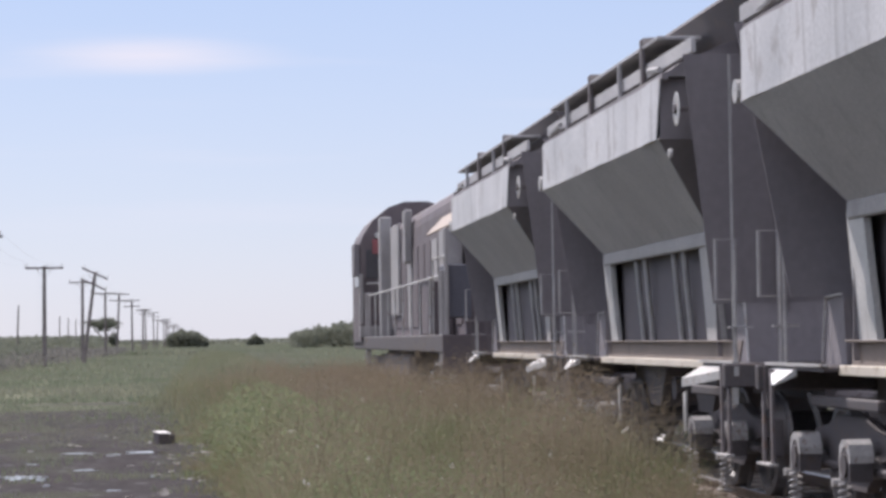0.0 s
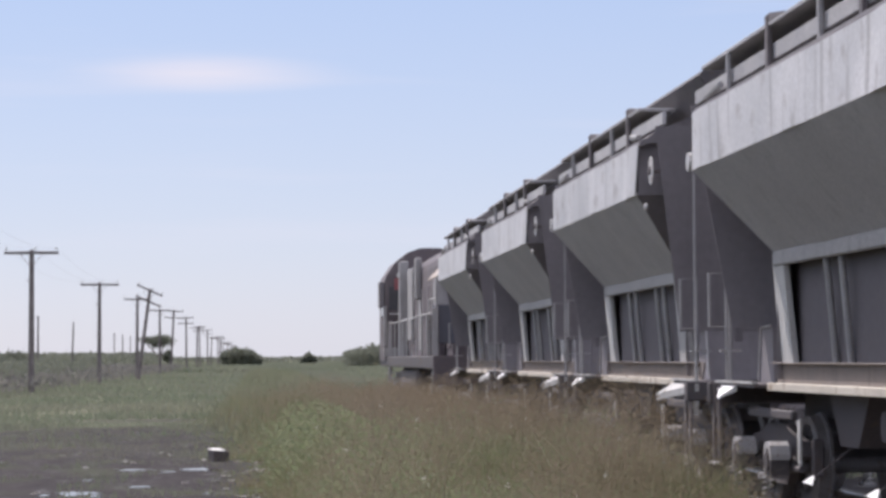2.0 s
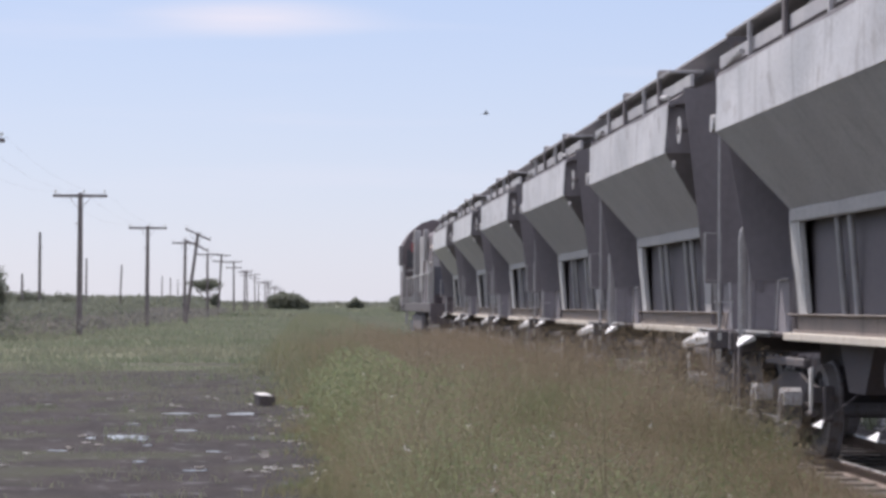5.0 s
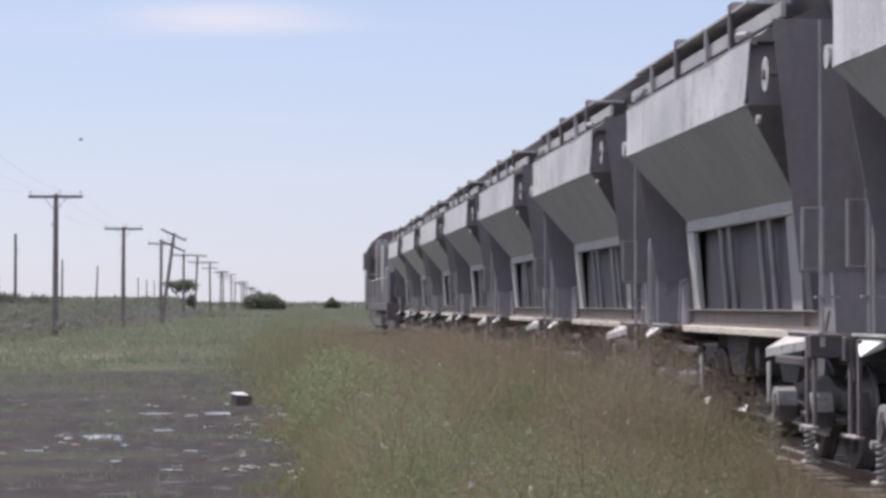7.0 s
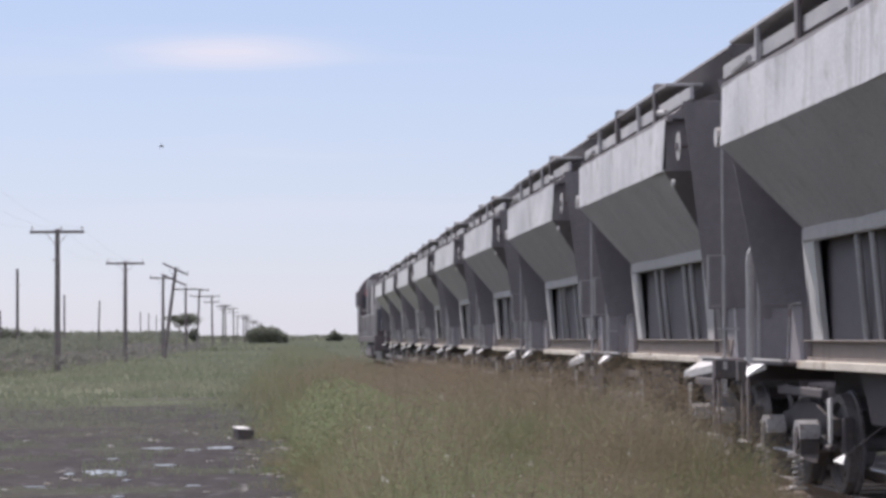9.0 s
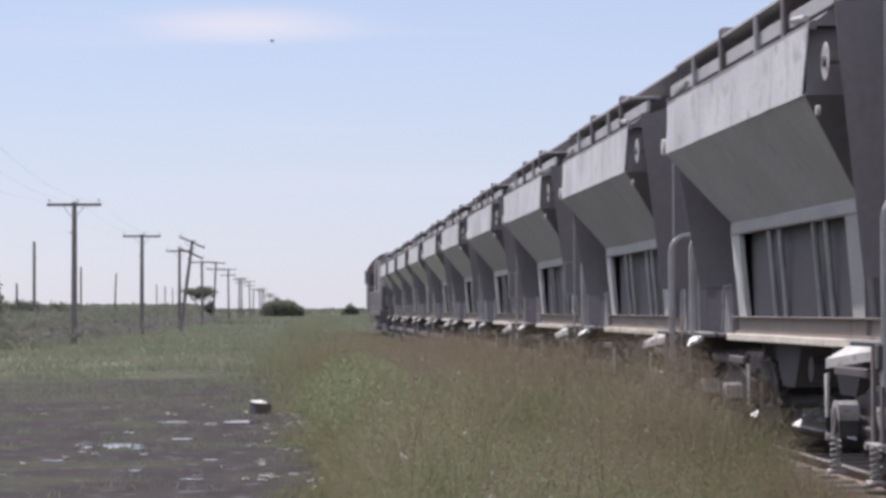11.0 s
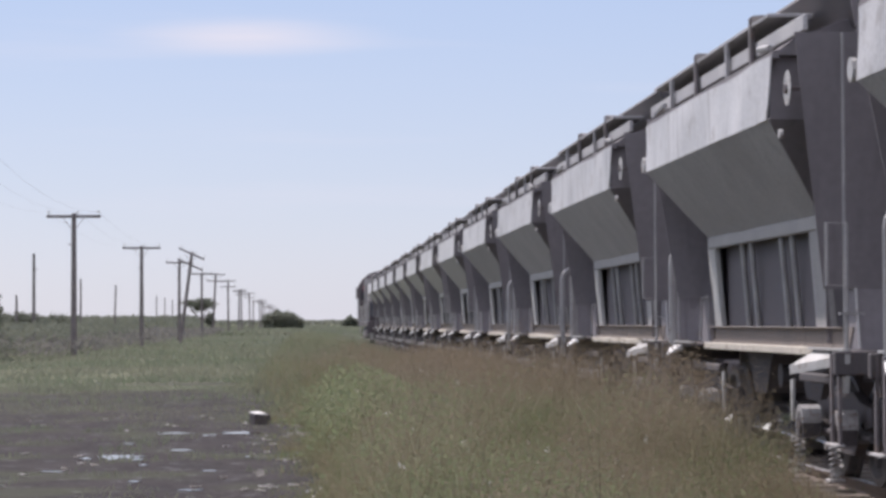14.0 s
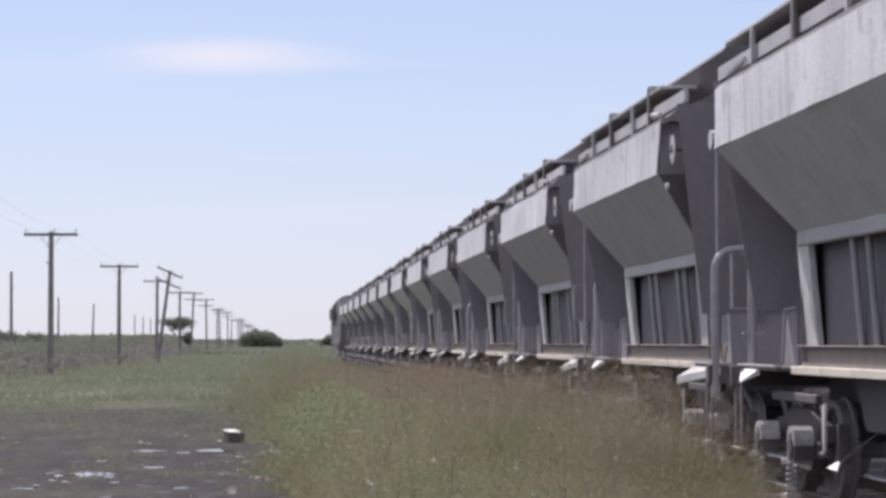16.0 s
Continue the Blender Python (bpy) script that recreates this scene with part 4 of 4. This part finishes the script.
def lumps(x, y, s, seed):
    """Smooth uneven field over the plan, 0 to 1."""
    q = np.random.default_rng(seed)
    f = np.zeros_like(x)
    for _ in range(7):
        a, k, ph = q.uniform(0, 2 * np.pi), q.uniform(0.5, 2.0) / s, q.uniform(0, 6.3)
        f += np.sin((x * np.cos(a) + y * np.sin(a)) * k * 6.3 + ph)
    return 0.5 + f / 10


def weed_height(x, y):
    """Mounded: low at the mud and in the foreground by the rails, tallest in the strip's middle and farther off."""
    right = np.clip((4.5 - x) / 0.8, 0.3, 1.0)
    left = np.clip((x + 0.15 + 1.4 * np.clip((y - 34) / 25, 0, 1)) / 0.9, 0.18, 1.0)
    rise = np.interp(y, [10, 15, 17, 18.6, 21.4, 28, 50, 90], [0.32, 0.38, 0.55, 0.76, 1.02, 1.0, 0.7, 0.6])
    near = 0.82 + (rise - 0.82) * np.clip((x - 1.2) / 1.2, 0, 1)
    return right * left * near * (0.38 + 0.8 * lumps(x, y * 0.7, 1.9, 3) + 0.4 * lumps(x, y, 0.9, 4))


def in_strip(n, y0, y1, x0=-1.4, x1=3.9, power=1.6, wide=-0.5):
    y = y0 + (y1 - y0) * rng.uniform(0, 1, n) ** power
    x = rng.uniform(x0, x1, n)
    keep = (lumps(x, y, 1.1, 11) + 0.35 * rng.uniform(0, 1, n) > 0.45) & (x < 3.2 + np.clip(y - 11, 0, 10) * 0.065) & (x > -0.37 + 1.1 * lumps(x * 0.2, y, 3.0, 13) + (0.22 + 0.5 * np.clip((y - 30) / 30, 0, 1)) * rng.normal(0, 1, n) - wide * np.clip((y - 34) / 25, 0, 1))
    return x[keep], y[keep]


x, y = in_strip(300000, 8.5, 66)
h = weed_height(x, y) * rng.uniform(0.45, 1.0, len(x)) * 0.95
blades("weed_blades", x, y, np.zeros_like(x) - 0.03, h, rng.uniform(0.003, 0.008, len(x)) * (0.6 + y / 28), rng.uniform(0.05, 0.75, len(x)), WEED, "tall dry and green weeds beside the track", "weeds")
x, y = in_strip(90000, 36, 300, -1.8, 6.5, wide=1.6)
h = weed_height(x, y) * rng.uniform(0.4, 0.9, len(x)) * 0.8
blades("far_weeds", x, y, np.zeros_like(x) - 0.03, h, rng.uniform(0.03, 0.07, len(x)), rng.uniform(0.05, 0.5, len(x)), FARWEED, "weeds along the line far off", "weeds")
# leaves on the stems, in feathery sprays
x, y = in_strip(36000, 8.5, 62)
top = weed_height(x, y) * rng.uniform(0.3, 1.0, len(x))
p = np.repeat(np.stack([x, y, top], 1), 11, 0)
p += rng.normal(0, 1, p.shape) * np.array([0.06, 0.07, 0.07])
flakes("weed_leaves", p[p[:, 2] > 0], (0.006 + 0.006 * rng.uniform(0, 1, len(p)) * (0.7 + p[:, 1] / 28))[p[:, 2] > 0], WEED, "small feathery leaves of the tall weeds", "weeds")
# brown seed heads, mostly towards the rails
x, y = in_strip(15000, 9, 66, 0.5, 3.8)
keep = lumps(x, y, 2.0, 21) + 0.3 * (x - 2.0) > 0.5
x, y = x[keep], y[keep]
top = weed_height(x, y) * rng.uniform(0.8, 1.1, len(x))
p = np.repeat(np.stack([x, y, top], 1), 20, 0)
p += rng.normal(0, 1, p.shape) * np.array([0.04, 0.04, 0.08])
flakes("seed_heads", p, (0.004 + 0.004 * rng.uniform(0, 1, len(p))) * (0.7 + p[:, 1] / 40), SEED, "brown feathery seed heads over the weeds", "weeds")
# dry bushy mounds towards the rails
tufts = np.random.default_rng(19)
M = 46
cx, cy = tufts.uniform(1.5, 3.6, M), 13.5 + 36 * tufts.uniform(0, 1, M) ** 1.2
ch = np.clip(weed_height(cx, cy), 0.35, None) * tufts.uniform(0.9, 1.12, M)
pick = tufts.integers(0, M, 110000)
p = np.stack([cx[pick], cy[pick], ch[pick] * 0.62], 1) + tufts.normal(0, 1, (110000, 3)) * np.stack([0.30 + 0 * ch[pick], 0.5 + 0 * ch[pick], 0.22 * ch[pick]], 1)
p = p[(p[:, 2] > 0.02) & (p[:, 0] < 3.15 + np.clip(p[:, 1] - 11, 0, 10) * 0.065)]
flakes("dry_clumps", p, (0.006 + 0.006 * tufts.uniform(0, 1, len(p))) * (0.7 + p[:, 1] / 45), SEED, "fluffy brown dry clumps among the weeds", "weeds")
# low dry growth creeping over the edge of the stones
x, y = rng.uniform(3.2, 4.35, 60000), 11.5 + 60 * rng.uniform(0, 1, 60000) ** 1.7
low = np.clip((4.6 - x) / 1.1, 0, 1) * (0.26 + 0.26 * lumps(x, y, 1.0, 23)) * np.interp(y, [11, 18, 26], [1.2, 1.15, 1.2])
keep = lumps(x, y, 0.8, 24) + 0.25 * rng.uniform(-1, 1, len(x)) > 0.36
x, y, low = x[keep], y[keep], low[keep]
blades("edge_weeds", x, y, np.zeros_like(x) - 0.03, low * rng.uniform(0.5, 1.1, len(x)), rng.uniform(0.004, 0.01, len(x)) * (0.6 + y / 28), rng.uniform(0.1, 0.9, len(x)), SEED, "low dry weeds creeping over the track's edge", "weeds")
# a few taller dry stalks
x, y = in_strip(700, 10, 55, 0.2, 3.6)
blades("dry_stalks", x, y, np.zeros_like(x) - 0.03, np.clip(weed_height(x, y), 0.3, None) * rng.uniform(1.0, 1.35, len(x)), 0.012 * np.ones(len(x)), rng.uniform(0.05, 0.4, len(x)), STALK, "taller dark dry stalks in the weeds", "weeds")
# pale straw glinting among them
x, y = in_strip(3600, 9.5, 40, 0.0, 3.5)
h = weed_height(x, y) * rng.uniform(0.7, 1.12, len(x))
blades("pale_straw", x, y, np.zeros_like(x) - 0.03, h, rng.uniform(0.004, 0.008, len(x)), rng.uniform(0.15, 0.95, len(x)), STRAW, "pale bent straws among the weeds", "weeds")
# a fresh green clump at the edge of the mud
x, y = rng.normal(0.78, 0.32, 11000), rng.normal(29.5, 3.2, 11000)
p = np.stack([x, y, np.abs(rng.normal(0.35, 0.28, 11000))], 1)
p[:, 2] = np.minimum(p[:, 2], 0.92 - 0.6 * (x - 0.75) ** 2)
flakes("green_clump", p, 0.03 * rng.uniform(0.6, 1.3, 11000), WEEDGREEN, "fresh green leafy clump at the mud's edge", "weeds")
x, y = rng.normal(1.4, 1.0, 130000), 9.5 + 19 * rng.uniform(0, 1, 130000) ** 1.2
p = np.stack([x, y, weed_height(x, y) * rng.uniform(0.2, 0.9, 130000)], 1)
keep = (x > 0.35) & (x < 3.4) & (lumps(x, y, 1.6, 88) + 0.15 * rng.uniform(-1, 1, len(x)) > 0.46)
flakes("green_leaves", p[keep], 0.014 * np.ones(int(keep.sum())), WEEDGREEN, "green leaves low among the weeds", "weeds")
# long fresh blades in the foreground
x, y = rng.uniform(0.5, 2.7, 1500), rng.uniform(9.8, 19, 1500)
keep = lumps(x, y, 1.2, 77) > 0.55
x, y = x[keep], y[keep]
blades("long_blades", x, y, np.zeros_like(x) - 0.03, rng.uniform(0.4, 0.8, len(x)), 0.011 * np.ones(len(x)), rng.uniform(0.15, 0.7, len(x)), WEEDGREEN, "long fresh grass blades among the weeds", "weeds")
# white flower heads
x, y = in_strip(120, 10, 45, -0.2, 2.8)
p = np.stack([x, y, weed_height(x, y) * rng.uniform(0.45, 0.95, len(x))], 1)
flakes("white_flowers", np.repeat(p, 3, 0) + rng.normal(0, 0.012, (3 * len(p), 3)), 0.02 * np.ones(3 * len(p)), FLOWER, "small white flowers among the weeds", "flowers")

# turf: thick beyond the mud, thin tufts in it, and across the line
n = 150000
y = 28 + 316 * rng.uniform(0, 1, n) ** 2.0
x = rng.uniform(-1, 1, n) * (6 + y * 0.16) - 6 - y * 0.03
keep = (1.3 * lumps(x, y, 7, 31) + 0.4 * rng.uniform(0, 1, n) + (y - 58) / 30 > 0.85) & (x < 0.5)
x, y = x[keep], y[keep]
blades("meadow_grass", x, y, np.zeros_like(x) - 0.05, rng.uniform(0.08, 0.28, len(x)) * (0.6 + 0.7 * lumps(x, y, 6, 5)), 0.012 + 0.0006 * y, rng.uniform(0.1, 0.7, len(x)), TURF, "green meadow grass beyond the mud")
n = 46000
x, y = rng.uniform(-10, 0.2, n), 14 + 46 * rng.uniform(0, 1, n)
keep = lumps(x, y, 2.6, 41) + np.clip((y - 30) / 80, 0, 1) > 0.62
x, y = x[keep], y[keep]
blades("mud_tufts", x, y, np.zeros_like(x) - 0.04, rng.uniform(0.03, 0.12, len(x)), 0.012 * np.ones(len(x)), rng.uniform(0.2, 0.9, len(x)), TURF, "thin grass tufts in the mud")
n = 50000
x, y = rng.uniform(3.2, 7.2, n), 62 + 420 * rng.uniform(0, 1, n) ** 1.5
blades("track_grass", x, y, np.zeros_like(x) - 0.03, rng.uniform(0.12, 0.34, n), 0.02 + 0.0006 * y, rng.uniform(0.1, 0.7, n), TURF, "grass grown over the track far along the line")
n = 60000
y = 300 + 900 * rng.uniform(0, 1, n) ** 1.6
x = rng.uniform(-0.2, 0.09, n) * y
blades("far_meadow", x, y, np.zeros_like(x) - 0.05, rng.uniform(0.25, 0.6, n), 0.25 + 0.0005 * y, rng.uniform(0.1, 0.5, n), TURF, "rough grass of the far plain")
n = 26000
x, y = rng.uniform(7.0, 30, n), 30 + 300 * rng.uniform(0, 1, n) ** 1.8
blades("far_side_grass", x, y, np.zeros_like(x) - 0.05, rng.uniform(0.15, 0.45, n), 0.02 + 0.0006 * y, rng.uniform(0.1, 0.7, n), TURF, "rough grass on the far side of the track")


# ---- trees and scrub ----
def crown_points(n, c, r, clumps, seed):
    q = np.random.default_rng(seed)
    cc = q.normal(size=(clumps, 3))
    cc /= np.linalg.norm(cc, axis=1)[:, None]
    cc = np.array(c) + cc * np.array(r) * q.uniform(0.35, 1.0, (clumps, 1))
    return cc[q.integers(0, clumps, n)] + q.normal(0, 0.22, (n, 3)) * np.array(r)


def tree(x, y, h, w, seed, leaf=0.16, n=2600, flat=0.5):
    """Trunk with limbs, crown of many small leaves."""
    q = random.Random(seed)
    t = empty("tree", pose(x, y, -0.05))
    bm = tube([(0, 0, 0), (0.05 * w, 0, h * 0.3), (0.02 * w, 0.03 * w, h * 0.6)], [0.05 * h * 0.5, 0.03 * h * 0.6, 0.015 * h], 7)
    part("trunk", bm, BARK, t)
    for i in range(5):
        a = 2 * math.pi * i / 5 + q.uniform(-0.4, 0.4)
        part("limb", tube([(0.04 * w, 0, h * 0.32), (0.22 * w * math.cos(a), 0.22 * w * math.sin(a), h * 0.58), (0.38 * w * math.cos(a), 0.38 * w * math.sin(a), h * 0.75)], [0.014 * h, 0.01 * h, 0.004 * h], 5), BARK, t)
    p = crown_points(n, (0, 0, h * (0.78 if flat < 0.4 else 0.62)), (w * 0.42, w * 0.42, h * flat * 0.5), 26, seed)
    p = p[p[:, 2] > 0.1]
    c = flakes("crown", p, leaf * np.ones(len(p)), FOLIAGE, "uneven leafy crown")
    c.parent = t
    del c["category"]
    del c["kind"]
    return tagged(t, "dark scrubby tree on the plain", "tree", "trees on the plain")


SHADE_TREES = [(-14.4, 350, 5.6, 5.6, 0.32), (-17.5, 470, 3.6, 2.2, 0.7), (-13.0, 100, 2.9, 2.4, 0.75), (-15.6, 112, 2.6, 3.0, 0.8), (-18.8, 128, 2.2, 3.4, 0.8), (-34, 300, 3.0, 5, 0.7), (-41, 330, 3.4, 6, 0.6), (-24, 240, 2.4, 4, 0.7)]
for i, (x, y, h, w, flat) in enumerate(SHADE_TREES):
    tree(x, y, h, w, 50 + i, 0.10 if y < 150 else 0.16, 3200, flat)


def thicket(name, x0, x1, y0, y1, h, n, leaf, seed, label, shape=None):
    """A far mass of bushes and trees with an uneven top."""
    q = np.random.default_rng(seed)
    x, y = q.uniform(x0, x1, n), q.uniform(y0, y1, n)
    u = (x - x0) / (x1 - x0)
    env = np.interp(u, *shape) if shape else np.ones(n)
    top = h * env * (0.7 + 0.45 * (lumps(x, y, (x1 - x0) / 7 + 1, seed) - 0.3))
    z = np.clip(top, 0.3, None) * np.sqrt(q.uniform(0, 1, n))
    return flakes(name, np.stack([x, y, z], 1), leaf * np.ones(n), SCRUB if h < 1.3 else FOLIAGE, label, "woods")


thicket("far_woods", 15, 48, 410, 440, 6.2, 9000, 0.5, 61, "dark woods beyond the far side of the track", ([0, 0.15, 0.5, 1], [0.5, 0.75, 0.85, 1.1]))
thicket("far_copse", -9.5, 0.5, 590, 615, 4.7, 6000, 0.5, 62, "dark copse far along the line", ([0, 0.3, 0.7, 1], [0.7, 1, 0.95, 0.5]))
thicket("far_bush", 13, 18.5, 790, 800, 4.4, 2200, 0.5, 63, "low bush far along the line", ([0, 0.5, 1], [0.4, 1, 0.5]))
thicket("horizon_scrub", -160, -20, 420, 520, 2.9, 16000, 0.45, 64, "low scrub along the horizon")
thicket("field_scrub", -60, -9.8, 95, 320, 1.15, 45000, 0.16, 65, "low grey-green scrub in the field")
thicket("rough_scrub", -30, -11.3, 96, 175, 1.75, 42000, 0.1, 68, "rough grey-green bushes beyond the poles")
thicket("plain_tree_line", -330, -32, 690, 800, 4.4, 30000, 0.7, 67, "uneven grey line of trees across the plain")
thicket("far_horizon_line", -420, 260, 1400, 1500, 3.4, 14000, 1.2, 66, "thin dark line of far trees on the horizon")


# ---- puddles, litter ----
def puddle(x, y, rx, ry, seed):
    q = random.Random(seed)
    bm = bmesh.new()
    n = 44
    vs = []
    for i in range(n):
        a = 2 * math.pi * i / n
        r = 1 + 0.75 * noise.noise(Vector((math.cos(a) * 2.3, math.sin(a) * 2.3, seed * 3.1))) + q.uniform(-0.14, 0.14)
        vs.append(bm.verts.new((rx * r * math.cos(a), ry * r * math.sin(a), 0.0)))
    top = bm.faces.new(vs)
    ext = bmesh.ops.extrude_face_region(bm, geom=[top])
    for v in ext["geom"]:
        if isinstance(v, bmesh.types.BMVert):
            v.co.z -= 0.06
    p = part("puddle", bm, WATER)
    p.matrix_basis = pose(x, y, max(relief(x + dx, y + dy) for dx in (-rx, 0, rx) for dy in (-ry, 0, ry)) + 0.004)
    return tagged(p, "shallow puddle in the mud mirroring the sky", "puddle", "puddles in the mud", "structure")


POOLS = [(-2.1, 28.3, 0.24, 0.42), (-0.85, 33.5, 0.26, 0.34), (-1.75, 33.8, 0.2, 0.22), (-1.45, 29.8, 0.14, 0.16), (-2.55, 25.4, 0.1, 0.12), (-1.25, 33.0, 0.09, 0.2), (-1.85, 27.6, 0.07, 0.2)]
POOLS += [(-2.45, 28.0, 0.06, 0.18), (-1.7, 26.3, 0.06, 0.1), (-0.95, 25.2, 0.08, 0.1), (-1.0, 22.3, 0.1, 0.12), (-1.6, 23.4, 0.07, 0.1), (-2.2, 31.2, 0.08, 0.2), (-0.6, 28.2, 0.05, 0.12)]
for i, (x, y, rx, ry) in enumerate(POOLS):
    puddle(x, y, rx, ry, i)


def scrap(seed):
    q = random.Random(seed)
    bm = bmesh.new()
    n = 5
    g = [[bm.verts.new((0.045 * (i / n - 0.5) * 2 + q.uniform(-0.006, 0.006), 0.03 * (j / n - 0.5) * 2 + q.uniform(-0.006, 0.006), 0.018 + q.uniform(0, 0.02))) for i in range(n + 1)] for j in range(n + 1)]
    for j in range(n):
        for i in range(n):
            bm.faces.new([g[j][i], g[j][i + 1], g[j + 1][i + 1], g[j + 1][i]])
    bmesh.ops.solidify(bm, geom=list(bm.faces), thickness=0.004)
    s = part("litter_scrap", bm, PAPER)
    return tagged(s, "crumpled pale scrap of litter in the mud", "litter", "litter in the mud")


SCRAPS = [scrap(s) for s in range(3)]
q = random.Random(5)
spots = [(-0.25 + q.gauss(0, 0.3), q.uniform(22, 40)) for _ in range(44)] + [(q.uniform(-4.5, -0.3), q.uniform(20, 40)) for _ in range(26)] + [(q.gauss(0.03, 0.1), q.gauss(35.5, 1.6)) for _ in range(20)]
for i, (x, y) in enumerate(spots):
    m = pose(x, y, relief(x, y) - 0.012, q.uniform(-8, 8), q.uniform(-8, 8), q.uniform(0, 360))
    if i < 3:
        SCRAPS[i].matrix_basis = m
    else:
        o = copy_thing(SCRAPS[i % 3], m)


def carton(x, y):
    c = empty("discarded_box", pose(x, y, relief(x, y) - 0.05, 0, 4, 24))
    part("box_body", blk(-0.13, 0.13, -0.11, 0.11, 0, 0.2, bevel=0.015), CARTON, c)
    part("box_flap", sheet([(-0.14, -0.12, 0.203), (0.06, -0.12, 0.206), (0.05, 0.10, 0.245), (-0.14, 0.11, 0.225)], 0.008), PAPER, c, "pale open flap")
    return tagged(c, "dark discarded box with a pale flap on the mud", "box")


carton(-0.62, 36.0)


# ---- birds ----
def bird():
    b = empty("bird")
    body = bmesh.new()
    tube([(0, -0.16, 0.0), (0, -0.08, 0.0), (0, 0.04, 0.01), (0, 0.12, 0.02), (0, 0.17, 0.02)], [0.012, 0.04, 0.05, 0.03, 0.008], 8, body)
    part("body", body, FEATHER, b)
    wings = []
    for s in (-1, 1):
        w = part("wing", sheet([(0, -0.06, 0), (s * 0.16, -0.05, 0.01), (s * 0.30, 0.02, 0), (0, 0.08, 0)][::s], 0.008), FEATHER, b)
        w.matrix_basis = pose(s * 0.03, 0, 0.02)
        wings.append((w, s))
    part("tail", sheet([(-0.03, -0.15, 0), (0.03, -0.15, 0), (0.06, -0.27, 0), (-0.06, -0.27, 0)], 0.006), FEATHER, b)
    return tagged(b, "small dark bird in flight against the sky", "bird", "birds in flight"), wings


def seen_from_eye(yaw, pitch, d):
    """A place d metres from the eye, so many degrees left of the track and above the horizon."""
    a, e = radians(yaw), radians(pitch)
    return (EYE[0] - d * math.sin(a) * math.cos(e), EYE[1] + d * math.cos(a) * math.cos(e), EYE[2] + d * math.sin(e))


# distance, then seconds, degrees left of the track, degrees above the horizon
FLIGHTS = [
    (120, [(0.0, 6.2, 5.6), (0.4, 3.99, 6.07), (0.8, 2.01, 6.34), (1.2, 0.63, 7.01), (1.6, -0.33, 7.75), (1.8, -0.91, 8.3), (3.0, -4.0, 11.5), (8.0, -14.0, 24.0), (16.0, -30.0, 40.0)]),
    (130, [(0.0, 14.0, 9.0), (3.2, 4.9, 4.0), (4.5, -2.0, 4.4), (5.4, -5.73, 4.74), (5.6, -6.45, 4.94), (7.0, -11.0, 5.8), (10.0, -20.0, 8.0), (16.0, -38.0, 12.0)]),
    (170, [(0.0, 24.0, 1.6), (3.0, 15.0, 1.8), (5.0, 9.2, 2.2), (6.0, 6.94, 2.89), (6.6, 5.67, 3.73), (7.4, 3.83, 3.88), (7.8, 3.15, 4.06), (8.2, 2.84, 4.22), (9.0, 2.88, 4.5), (10.2, 1.6, 5.6), (11.3, 0.58, 6.7), (11.7, 0.58, 7.33), (12.1, 0.74, 7.9), (12.5, 1.32, 7.95), (12.9, 2.71, 7.9), (13.3, 4.54, 7.53), (14.0, 8.0, 7.0), (16.0, 18.0, 6.5)]),
]
BIRDS = []
for far, seen in FLIGHTS:
    b, wings = bird()
    spots = [(t, Vector(seen_from_eye(a, e, far))) for t, a, e in seen]
    rows, head = [], 0.0
    for i, (t, s) in enumerate(spots):
        d = spots[min(i + 1, len(spots) - 1)][1] - spots[max(i - 1, 0)][1]
        new_head = math.degrees(math.atan2(-d.x, d.y))
        turn = (new_head - head + 180) % 360 - 180
        head = new_head if i == 0 else head + max(-80, min(80, turn))
        rows.append((t, pose(s.x, s.y, s.z, 0, 0, head)))
    BIRDS.append((b, wings, rows))


# ---- what moves ----
def motions():
    steps = [i * 0.5 for i in range(33)]
    for k, car in enumerate(CARS):
        walk(car, [(t, car_place(k, t)) for t in steps])
    walk(loco, [(t, loco_place(t)) for t in steps])
    # wheels: one turning for each place on a bogie, shared by all wheelsets there
    turn = -math.degrees(SPEED / 0.42)
    kept = {}
    for root in [loco] + CARS:
        for w in root.children_recursive:
            if not w.name.startswith("wheelset"):
                continue
            y = round(w.matrix_basis.translation.y, 2)
            if y not in kept:
                walk(w, [(i / 15, pose(0, y, 0.42, turn * i / 15, 0, 0)) for i in range(241)])
                kept[y] = w.animation_data
            else:
                w.rotation_mode = "QUATERNION"
                w.animation_data_create().action = kept[y].action
                w.animation_data.action_slot = kept[y].action_slot
    for b, wings, rows in BIRDS:
        walk(b, rows)
        for w, s in wings:
            walk(w, [(i * 0.1, pose(s * 0.03, 0, 0.02, 0, s * (25 if i % 2 else -30), 0)) for i in range(161)])


motions()
